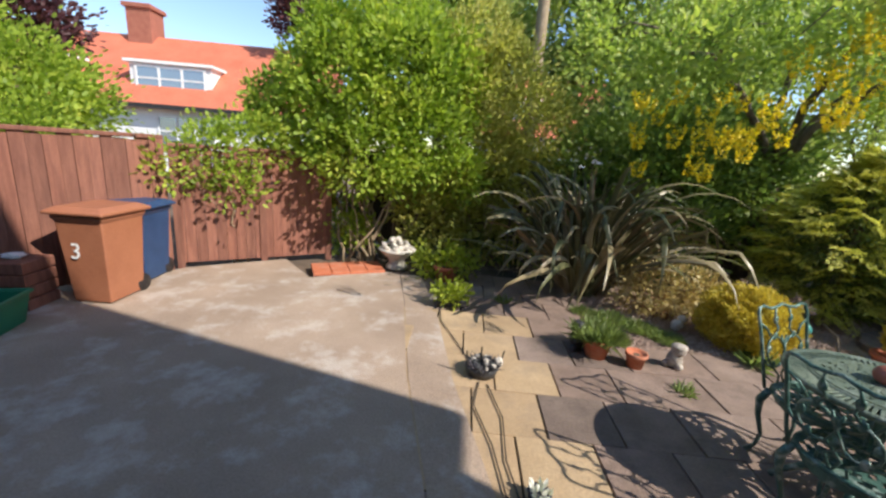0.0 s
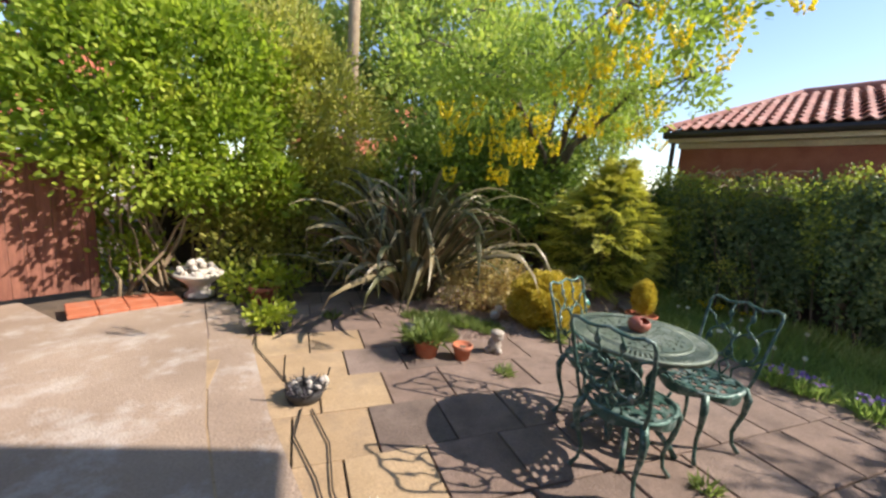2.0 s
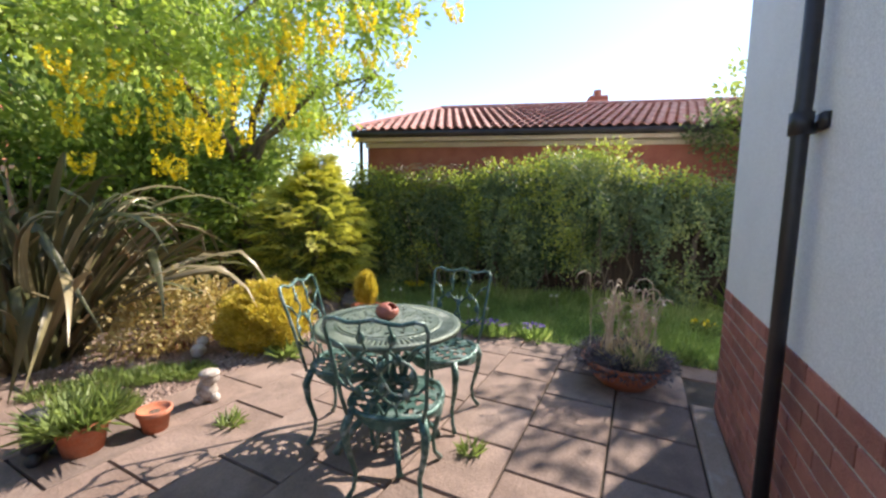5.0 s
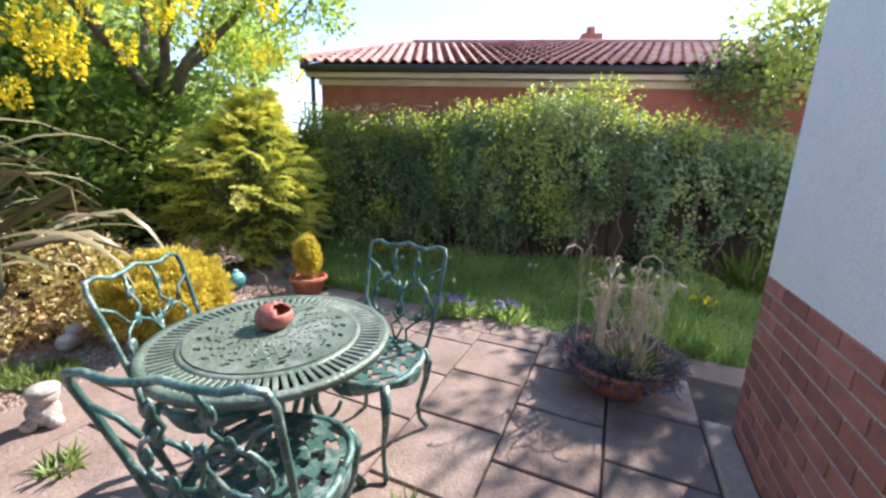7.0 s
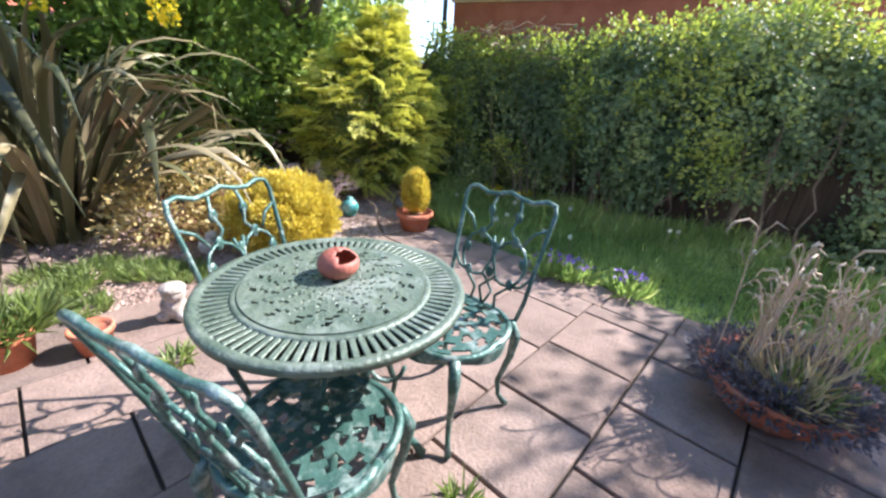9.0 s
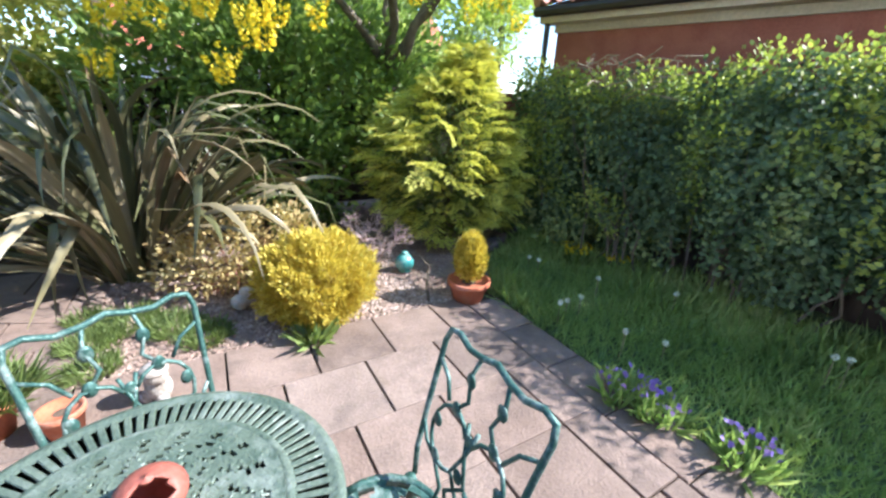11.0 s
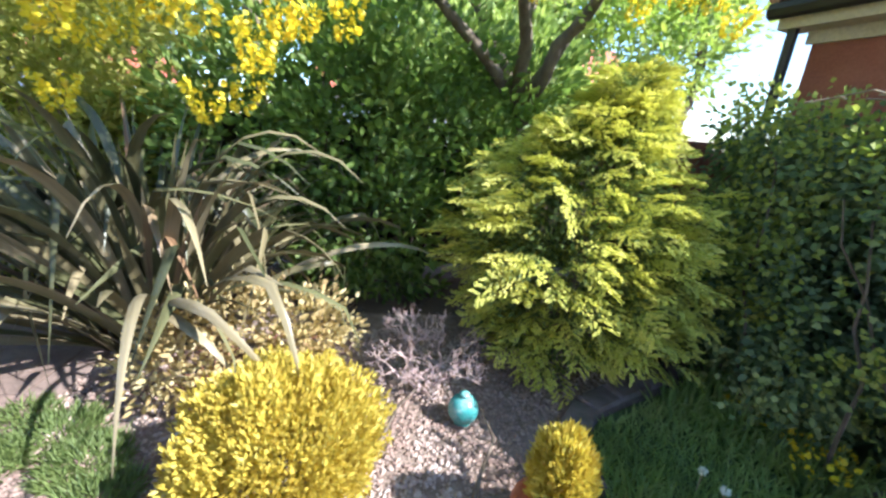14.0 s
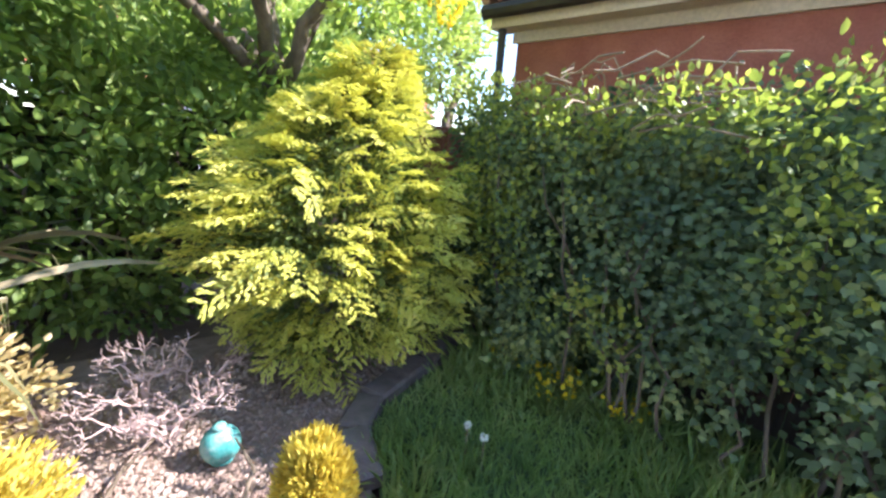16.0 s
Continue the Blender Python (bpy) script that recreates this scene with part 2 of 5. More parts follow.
# ---- mesh building ----
class Geo:
    """Vertices and faces gathered from simple pieces, turned into one mesh."""

    def __init__(self):
        self.v, self.f, self.mi = [], [], []

    def add(self, verts, faces, slot=0):
        o = len(self.v)
        self.v.extend(tuple(p) for p in verts)
        self.f.extend(tuple(i + o for i in f) for f in faces)
        self.mi.extend([slot] * len(faces))
        return self

    def box(self, x0, y0, z0, x1, y1, z1, bevel=0.0, m=None, slot=0):
        b = min(bevel, (x1 - x0) * 0.45, (y1 - y0) * 0.45, (z1 - z0) * 0.45)
        if b <= 0:
            vs = [(x, y, z) for z in (z0, z1) for y in (y0, y1) for x in (x0, x1)]
            fs = [(0, 2, 3, 1), (4, 5, 7, 6), (0, 1, 5, 4), (2, 6, 7, 3), (0, 4, 6, 2), (1, 3, 7, 5)]
        else:
            ring = lambda d, z: [(x0 + d, y0 + d, z), (x1 - d, y0 + d, z), (x1 - d, y1 - d, z), (x0 + d, y1 - d, z)]
            vs = ring(b, z0) + ring(0, z0 + b) + ring(0, z1 - b) + ring(b, z1)
            fs = [(3, 2, 1, 0), (12, 13, 14, 15)]
            for k in range(3):
                for i in range(4):
                    j = (i + 1) % 4
                    fs.append((4 * k + i, 4 * k + j, 4 * k + 4 + j, 4 * k + 4 + i))
        if m is not None:
            vs = [m @ Vector(p) for p in vs]
        return self.add(vs, fs, slot)

    def tube(self, pts, radii, sides=6, slot=0):
        pts = [Vector(p) for p in pts]
        if not isinstance(radii, (list, tuple)):
            radii = [radii] * len(pts)
        vs, fs = [], []
        up = None
        for i, p in enumerate(pts):
            d = (pts[min(i + 1, len(pts) - 1)] - pts[max(i - 1, 0)])
            d = d.normalized() if d.length > 1e-9 else Vector((0, 0, 1))
            if up is None:
                up = Vector((1, 0, 0)) if abs(d.x) < 0.8 else Vector((0, 1, 0))
            s = d.cross(up).normalized()
            up = s.cross(d).normalized()
            for k in range(sides):
                a = 2 * math.pi * k / sides
                vs.append(p + (s * math.cos(a) + up * math.sin(a)) * radii[i])
        for i in range(len(pts) - 1):
            for k in range(sides):
                j = (k + 1) % sides
                fs.append((i * sides + k, i * sides + j, (i + 1) * sides + j, (i + 1) * sides + k))
        fs.append(tuple(range(sides - 1, -1, -1)))
        fs.append(tuple((len(pts) - 1) * sides + k for k in range(sides)))
        return self.add(vs, fs, slot)

    def lathe(self, profile, sides=32, centre=(0, 0, 0), slot=0, squash=(1, 1)):
        vs, fs = [], []
        for r, z in profile:
            for k in range(sides):
                a = 2 * math.pi * k / sides
                vs.append((centre[0] + r * math.cos(a) * squash[0], centre[1] + r * math.sin(a) * squash[1], centre[2] + z))
        for i in range(len(profile) - 1):
            for k in range(sides):
                j = (k + 1) % sides
                fs.append((i * sides + k, i * sides + j, (i + 1) * sides + j, (i + 1) * sides + k))
        fs.append(tuple(range(sides - 1, -1, -1)))
        fs.append(tuple((len(profile) - 1) * sides + k for k in range(sides)))
        return self.add(vs, fs, slot)

    def ball(self, c, r, squash=(1, 1, 1), seg=12, rings=8, rough=0.0, slot=0):
        vs, fs = [], []
        for i in range(rings + 1):
            t = math.pi * i / rings
            for k in range(seg):
                a = 2 * math.pi * k / seg
                d = Vector((math.sin(t) * math.cos(a), math.sin(t) * math.sin(a), math.cos(t)))
                q = r * (1 + rough * noise.noise(d * 3 + Vector(c) * 7))
                vs.append((c[0] + d.x * q * squash[0], c[1] + d.y * q * squash[1], c[2] + d.z * q * squash[2]))
        for i in range(rings):
            for k in range(seg):
                j = (k + 1) % seg
                fs.append((i * seg + k, (i + 1) * seg + k, (i + 1) * seg + j, i * seg + j))
        return self.add(vs, fs, slot)

    def mesh(self, name, mats, smooth=False):
        me = bpy.data.meshes.new(name)
        me.from_pydata(self.v, [], self.f)
        for mt in mats if isinstance(mats, (list, tuple)) else [mats]:
            me.materials.append(mt)
        me.polygons.foreach_set("material_index", self.mi)
        if smooth:
            me.polygons.foreach_set("use_smooth", [True] * len(self.f))
        me.update()
        return me


def part(name, geo, mats, parent=None, label="", smooth=False):
    """One mesh object under a thing or a part; geo is a Geo or a ready mesh."""
    me = geo if isinstance(geo, bpy.types.Mesh) else geo.mesh(name, mats, smooth)
    ob = new(name, me)
    if parent is not None:
        ob.parent = parent
    if label:
        ob["label"] = label
    return ob


def thing(name, label, category, x=0, y=0, z=0, rz=0, group="", kind=""):
    ob = new(name)
    ob.empty_display_size = 0.1
    ob.matrix_world = pose(x, y, z, 0, 0, rz)
    return tagged(ob, label, category, group, kind)


def structure(name, geo, mats, label, category, smooth=False):
    return tagged(part(name, geo, mats, None, "", smooth), label, category, "", "structure")


rng = np.random.default_rng(7)
DIAMOND = [(0, 0), (0.45, 0.5), (1, 0), (0.45, -0.5)]
OVAL = [(0, 0), (0.25, 0.38), (0.6, 0.45), (1, 0), (0.6, -0.45), (0.25, -0.38)]
IVY = [(0, 0), (0.05, 0.42), (0.42, 0.55), (0.5, 0.3), (1, 0), (0.5, -0.3), (0.42, -0.55), (0.05, -0.42)]
BLADE = [(0, 0.5), (0.5, 0.38), (1, 0), (0.5, -0.38), (0, -0.5)]


def unit(a):
    return a / np.maximum(np.linalg.norm(a, axis=1, keepdims=True), 1e-9)


def leaves(name, pos, dirs, length, width, mats, shape=DIAMOND, fold=0.25, flat=None, slots=None, bend=0.0):
    """One mesh of many leaves. dirs: their axes; flat: the way their faces look (random if left out)."""
    n = len(pos)
    a = unit(dirs)
    ref = rng.normal(size=(n, 3)) if flat is None else flat + rng.normal(size=(n, 3)) * 0.25
    s = unit(np.cross(a, ref))
    nn = np.cross(s, a)
    length = np.broadcast_to(np.asarray(length, float), (n,))[:, None]
    width = np.broadcast_to(np.asarray(width, float), (n,))[:, None]
    k = len(shape)
    v = np.empty((n, k, 3))
    for i, (u, w) in enumerate(shape):
        v[:, i] = pos + a * length * u + s * width * w + nn * (abs(w) * fold * width - bend * length * u * u)
    tri = [(0, i, i + 1) for i in range(1, k - 1)]
    idx = (np.arange(n)[:, None, None] * k + np.array(tri)[None]).reshape(-1)
    me = bpy.data.meshes.new(name)
    nf = n * len(tri)
    me.vertices.add(n * k)
    me.vertices.foreach_set("co", v.reshape(-1))
    me.loops.add(nf * 3)
    me.loops.foreach_set("vertex_index", idx)
    me.polygons.add(nf)
    me.polygons.foreach_set("loop_start", np.arange(nf) * 3)
    me.polygons.foreach_set("loop_total", np.full(nf, 3))
    for mt in mats if isinstance(mats, (list, tuple)) else [mats]:
        me.materials.append(mt)
    if slots is not None:
        me.polygons.foreach_set("material_index", np.repeat(slots, len(tri)))
    me.update(calc_edges=True)
    me.validate()
    return me


def clumps(blobs, count, per, spread, shell=(0.62, 1.04), up=0.25, out=0.7):
    """Leaf places and axes in clumps near the outside of a union of blobs (x, y, z, rx, ry, rz)."""
    b = np.array(blobs, float)
    wt = (b[:, 3] * b[:, 4] + b[:, 4] * b[:, 5] + b[:, 3] * b[:, 5])
    pick = rng.choice(len(b), size=count * 3, p=wt / wt.sum())
    d = unit(rng.normal(size=(count * 3, 3)))
    r = rng.uniform(shell[0], shell[1], size=(count * 3, 1))
    c = b[pick, :3] + d * r * b[pick, 3:]
    keep = np.ones(len(c), bool)
    for q in b:
        keep &= (((c - q[:3]) / q[3:]) ** 2).sum(1) > 0.5 * shell[0] ** 1.5
    keep &= c[:, 2] > 0.03
    c, d = c[keep][:count], d[keep][:count]
    o = rng.normal(size=(len(c), per, 3)) * spread
    pos = (c[:, None] + o).reshape(-1, 3)
    dirs = (d[:, None] * out + unit(o.reshape(-1, 3)).reshape(o.shape) * 0.8 + np.array([0, 0, up])).reshape(-1, 3)
    keep = pos[:, 2] > 0.01
    return pos[keep], dirs[keep] + rng.normal(size=(keep.sum(), 3)) * 0.25


def arc(a, b, sag=0.0, n=6, wob=0.0):
    a, b = Vector(a), Vector(b)
    out = []
    for i in range(n + 1):
        t = i / n
        p = a.lerp(b, t)
        p.z += sag * 4 * t * (1 - t)
        if 0 < i < n and wob:
            p += Vector(rng.normal(size=3) * wob)
        out.append(p)
    return out


def taper(r0, r1, n):
    return [r0 + (r1 - r0) * i / n for i in range(n + 1)]


STRAW_STEM = material("dry_stalk", (0.44, 0.33, 0.22), (0.64, 0.52, 0.38), 0.8, 12, 60, 0.2)
FIGURE = material("weathered_figure_stone", (0.36, 0.31, 0.26), (0.56, 0.51, 0.46), 0.85, 16, 90, 0.6, stain=(0.16, 0.12, 0.09), stain_scale=18, stain_amount=0.7)


# ---- ground ----
g = Geo()
N = 24
g.add([(-150 + 300 * i / N, -150 + 300 * j / N, -0.06) for j in range(N + 1) for i in range(N + 1)],
      [(j * (N + 1) + i, j * (N + 1) + i + 1, (j + 1) * (N + 1) + i + 1, (j + 1) * (N + 1) + i) for j in range(N) for i in range(N)])
structure("ground", g, SOIL, "bare brown garden soil under the planting", "ground")


def slab_poly(name, poly, z0, z1, mat, label, category):
    """A flat sheet with thickness over a polygon of the plan."""
    n = len(poly)
    vs = [(x, y, z0) for x, y in poly] + [(x, y, z1) for x, y in poly]
    fs = [tuple(range(n - 1, -1, -1)), tuple(range(n, 2 * n))] + [(i, (i + 1) % n, n + (i + 1) % n, n + i) for i in range(n)]
    return structure(name, Geo().add(vs, fs), mat, label, category)


slab_poly("ground_bed", [(-0.4, -0.05), (4.28, -0.05), (4.28, 3.48), (1.62, 3.48), (1.55, 5.6), (-0.9, 5.6)], -0.05, -0.018, JOINT, "dark soil in the joints of the patio", "ground")
slab_poly("ground_concrete", [(-4.3, -0.05), (0.44, -0.05), (0.27, 0.9), (0.11, 1.67), (-0.12, 2.6), (-0.37, 4.0), (-0.58, 4.96), (-0.82, 4.98), (-1.6, 4.5), (-2.2, 5.15), (-3.1, 4.45), (-4.3, 2.2)], -0.05, 0.008, CONCRETE, "worn buff concrete yard with whitish stains", "ground")
slab_poly("ground_strip", [(0.453, -0.05), (0.79, -0.05), (0.62, 0.9), (0.46, 1.67), (0.22, 2.6), (-0.04, 4.0), (-0.30, 4.95), (-0.567, 4.96), (-0.357, 4.0), (-0.107, 2.6), (0.123, 1.67), (0.283, 0.9)], -0.05, 0.005, CONCRETE, "narrow worn concrete strip along the paving", "ground")
slab_poly("ground_gravel", [(1.62, 3.485), (4.28, 3.485), (4.45, 4.1), (5.3, 4.75), (5.2, 5.4), (1.56, 5.4)], -0.05, -0.008, GRAVEL, "pale pinkish gravel bed", "ground")
slab_poly("ground_lawn", [(4.285, -4), (8.5, -4), (6.3, 4.9), (5.85, 4.62), (4.5, 4.06), (4.285, 3.4)], -0.05, -0.012, TURF, "rough green lawn strip along the hedge", "lawn")

# ---- house with a brick plinth and cream render ----
HY, HX, PLINTH = 0.19, 3.47, 0.81
for nm, bx in (("wall_house", (1.05, HY - 0.28, PLINTH, HX, HY - 0.005, 3.4)), ("wall_left", (-6.0, HY - 0.28, 0.0, -0.85, HY - 0.005, 3.4)), ("wall_over_door", (-0.85, HY - 0.28, 2.12, 1.05, HY - 0.005, 3.4)),
               ("wall_side", (HX - 0.28, -7.0, PLINTH, HX, HY - 0.28, 3.4)), ("wall_far_side", (-6.0, -7.0, 0, -5.72, HY - 0.28, 3.4)), ("wall_back", (-5.72, -7.0, 0, HX - 0.28, -6.72, 3.4))):
    structure(nm, Geo().box(*bx), RENDER, "cream rendered house wall above a brick plinth", "wall")
RX, RZ, EX, EZ, VERGE = 1.21, 6.85, 3.916, 3.56, 0.405
gable = Geo()
gx = (RZ - EZ) / (EX - RX)
pts = [(-6.0, 3.4), (HX, 3.4), (HX, EZ + gx * (EX - HX) - 0.12), (RX, RZ - 0.12), (-6.0, RZ - 0.12 - gx * (RX + 6.0) + 0.0)]
pts[4] = (-6.0, max(3.4, pts[4][1]))
gable.add([(x, HY - 0.28, z) for x, z in pts] + [(x, HY - 0.005, z) for x, z in pts], [(4, 3, 2, 1, 0), (5, 6, 7, 8, 9)] + [(i, (i + 1) % 5, 5 + (i + 1) % 5, 5 + i) for i in range(5)])
structure("wall_gable", gable, RENDER, "cream rendered gable of the house", "wall")
roof = Geo()
for x0, z0, x1, z1 in ((EX, EZ, RX, RZ), (RX, RZ, -6.6, RZ - gx * (RX + 6.6))):
    roof.add([(x0, -7.3, z0 - 0.1), (x1, -7.3, z1 - 0.1), (x1, VERGE, z1 - 0.1), (x0, VERGE, z0 - 0.1), (x0, -7.3, z0), (x1, -7.3, z1), (x1, VERGE, z1), (x0, VERGE, z0)],
             [(0, 3, 2, 1), (4, 5, 6, 7), (0, 1, 5, 4), (1, 2, 6, 5), (2, 3, 7, 6), (3, 0, 4, 7)])
structure("roof_house", roof, TILE, "red clay roof of the house", "roof")
structure("ceiling", Geo().box(-5.72, -6.72, 2.45, HX - 0.28, HY - 0.28, 2.55), WHITE, "plain white ceiling inside the house", "ceiling")
structure("floor", Geo().box(-5.72, -6.72, -0.04, HX - 0.28, HY - 0.28, 0.02), CONCRETE, "plain floor inside the house", "floor")
structure("door_frame", Geo().box(-0.85, HY - 0.2, 0.02, -0.78, HY - 0.1, 2.12, 0.008).box(0.98, HY - 0.2, 0.02, 1.05, HY - 0.1, 2.12, 0.008).box(-0.78, HY - 0.2, 2.05, 0.98, HY - 0.1, 2.12, 0.008), WHITE, "white frame of the garden door", "door frame")
structure("wall_mortar", Geo().box(1.05, HY - 0.28, 0, HX - 0.004, HY - 0.006, PLINTH).box(HX - 0.28, -7.0, 0, HX - 0.012, HY - 0.28, PLINTH), MORTAR, "pale mortar of the brick plinth", "wall")
structure("trim_kerb", Geo().box(1.1, HY, -0.03, HX + 0.02, HY + 0.128, 0.012, 0.01), CONCRETE, "narrow cement strip at the foot of the wall", "kerb")

pipe = thing("drainpipe", "black plastic drainpipe clipped to the rendered wall", "drainpipe", 2.23, HY + 0.05, 0)
part("pipe", Geo().tube([(0, 0, 0.02), (0, 0, 1.62), (0.012, -0.005, 1.66), (0.012, -0.005, 3.3)], 0.025, 12), GUTTER, pipe, "", True)
for z in (0.16, 1.54, 2.4):
    part("bracket", Geo().tube([(0, 0, z), (0, 0, z + 0.07)], 0.033, 12).box(-0.06, -0.055, z + 0.01, 0.06, -0.036, z + 0.06), GUTTER, pipe, "", True)


# ---- fences ----
def fence(name, label, a, b, h, plank=0.105, gap=0.004, top_rail=True, wood=FENCE):
    a, b = Vector((*a, 0)), Vector((*b, 0))
    d = (b - a)
    f = thing(name, label, "fence", a.x, a.y, 0, math.degrees(math.atan2(d.y, d.x)), "garden fences")
    n = int(d.length / (plank + gap))
    variants = []
    for k in range(3):
        variants.append(Geo().box(0, -0.011, 0.04, plank, 0.011, h - 0.02 * k * 0.5, 0.004).mesh("plank", wood))
    for i in range(n):
        o = part("plank", variants[i % 3], None, f)
        o.matrix_local = pose(i * (plank + gap), 0.006 * (i % 2), 0, 0, 0, 0)
    for z in (0.35, h - 0.28):
        part("rail", Geo().box(0, 0.018, z, d.length, 0.06, z + 0.07, 0.006), wood, f)
    if top_rail:
        part("top_rail", Geo().box(0, -0.035, h, d.length, 0.045, h + 0.045, 0.008), wood, f)
    for x in (0.0, d.length * 0.5, d.length - 0.08):
        part("post", Geo().box(x, -0.03, -0.05, x + 0.08, 0.05, h + 0.02, 0.008), wood, f)
    return f


fence("fence", "weathered red-brown close-boarded wooden fence", (-4.75, 0.9), (-3.28, 4.45), 1.50)
fence("fence", "red-brown wooden fence panel in the corner behind shrubs", (-3.24, 4.48), (-1.7, 5.52), 1.42)
fence("fence", "dark brown wooden fence behind the shrubs", (-1.65, 6.6), (6.7, 6.6), 1.55, 0.15, wood=DARK_SHADED_FENCE)
# Boards behind the ivy carry the hollows' shade in their dark colour.
fence("fence", "boundary fence grown over by the ivy hedge, coloured dark for shaded hollows", (5.98, 4.85), (7.28, -3.05), 1.36, 0.145, wood=DARK_SHADED_FENCE)
fence("fence", "dark brown wooden side fence half hidden by ivy", (5.05, 5.5), (6.5, 5.32), 1.56, 0.12)


# ---- planting ----
def shrub(name, label, x, y, blobs, count, per, spread, size, width, mat, stems=0, stem_h=1.0, stem_r=0.02, shape=OVAL, stem_mat=None, base=0.25, up=0.25, fold=0.25, category="shrub", foliage="foliage", loose=0):
    t = thing(name, label, category, x, y, 0)
    pos, dirs = clumps(blobs, count, per, spread, up=up)
    if loose:
        p2, d2 = clumps(blobs, loose, 9, 0.06, (1.0, 1.28), 0.5)
        pos, dirs = np.concatenate([pos, p2]), np.concatenate([dirs, d2])
    n = len(pos)
    part(foliage, leaves(foliage, pos, dirs, size * rng.uniform(0.6, 1.25, n), width * rng.uniform(0.7, 1.2, n), mat, shape, fold), None, t)
    for i in range(stems):
        q = blobs[i % len(blobs)]
        a = rng.uniform(0, 6.28)
        end = (q[0] + rng.normal() * q[3] * 0.3, q[1] + rng.normal() * q[4] * 0.3, max(stem_h, q[2]))
        r = stem_r * rng.uniform(0.6, 1.3)
        part("stem", Geo().tube(arc((math.cos(a) * base * rng.uniform(0.2, 1), math.sin(a) * base * rng.uniform(0.2, 1), -0.05), end, 0, 7, 0.03), taper(r, r * 0.35, 7), 6), stem_mat or PALE_STEM, t, "", True)
    return t


shrub("privet_bush", "tall bright green leafy bush with bare pale stems", -1.15, 5.75,
      [(-1.05, 0.1, 1.75, 0.75, 0.7, 0.75), (-0.35, -0.15, 2.3, 0.85, 0.75, 0.8), (0.45, -0.1, 2.5, 0.85, 0.8, 0.85), (0.0, -0.35, 1.55, 0.9, 0.6, 0.55), (0.75, 0.0, 1.75, 0.7, 0.7, 0.7), (0.95, 0.15, 2.5, 0.6, 0.6, 0.6), (-0.7, 0.2, 2.55, 0.6, 0.6, 0.55), (0.1, 0.1, 3.15, 0.7, 0.65, 0.5), (-0.55, 0.05, 0.5, 0.3, 0.25, 0.4), (-0.95, 0.0, 1.0, 0.35, 0.3, 0.5), (-0.2, -0.1, 0.35, 0.22, 0.2, 0.25), (-0.6, -0.3, 2.95, 0.35, 0.35, 0.4), (1.15, -0.1, 1.3, 0.35, 0.3, 0.4), (-1.45, 0.0, 2.1, 0.35, 0.35, 0.4)],
      1250, 24, 0.075, 0.085, 0.052, L_SHRUB, 26, 1.3, 0.022, base=0.5, loose=220)
shrub("olive_bush", "tall olive-green bush with yellowing leaves and thin stems", 0.35, 6.05,
      [(0.0, 0.0, 1.5, 0.6, 0.5, 0.75), (0.35, -0.05, 2.3, 0.65, 0.5, 0.8), (-0.1, 0, 2.6, 0.55, 0.5, 0.7), (-0.35, -0.1, 0.9, 0.45, 0.35, 0.55), (0.5, 0.0, 1.2, 0.5, 0.4, 0.7), (0.75, 0.2, 1.9, 0.6, 0.5, 0.7), (-0.15, 0, 3.1, 0.5, 0.5, 0.5), (-0.65, -0.3, 0.6, 0.42, 0.3, 0.45), (0.05, -0.3, 0.55, 0.42, 0.25, 0.42), (-0.95, -0.25, 1.1, 0.4, 0.35, 0.5), (0.55, -0.25, 0.6, 0.35, 0.25, 0.45)],
      860, 22, 0.075, 0.085, 0.042, L_OLIVE, 20, 1.2, 0.014, base=0.4, loose=160)
shrub("overhanging_shrub", "thin leafy shrub hanging over the corner of the fence", -2.75, 5.05,
      [(-0.2, -0.2, 1.35, 0.5, 0.35, 0.4), (0.2, 0.0, 1.55, 0.5, 0.4, 0.35), (0.1, -0.35, 0.95, 0.35, 0.2, 0.25), (-0.5, -0.5, 1.2, 0.3, 0.3, 0.25)],
      170, 12, 0.085, 0.08, 0.048, L_SHRUB, 9, 1.0, 0.012, base=0.15)
shrub("laurel_bush", "dark green broad-leaved bush behind the flax", 2.9, 6.15,
      [(-0.8, 0.0, 1.3, 0.8, 0.5, 0.8), (0.1, -0.1, 1.4, 0.85, 0.55, 0.85), (0.9, 0.0, 1.5, 0.75, 0.5, 0.8), (-0.3, 0, 2.0, 0.7, 0.5, 0.6), (0.6, 0.0, 2.1, 0.7, 0.5, 0.6), (0.3, -0.3, 0.7, 0.8, 0.4, 0.55), (1.7, 0.0, 1.2, 0.6, 0.45, 0.7), (1.5, 0.1, 1.9, 0.6, 0.4, 0.5)],
      1050, 14, 0.11, 0.11, 0.055, L_DARK, 14, 1.2, 0.02, stem_mat=BARK)


shrub("undergrowth", "low dark leafy undergrowth under the tall bushes", 0.3, 5.95,
      [(-0.9, 0.0, 0.12, 0.3, 0.2, 0.14), (-0.45, -0.1, 0.16, 0.3, 0.2, 0.18), (0.0, 0.1, 0.2, 0.35, 0.2, 0.22), (0.45, 0.05, 0.16, 0.3, 0.2, 0.2), (0.9, 0.1, 0.2, 0.35, 0.2, 0.22), (2.4, 0.0, 0.15, 0.4, 0.2, 0.2), (3.1, -0.15, 0.12, 0.4, 0.2, 0.16)],
      260, 13, 0.06, 0.07, 0.042, L_DARK, 6, 0.15, 0.008, base=0.5)


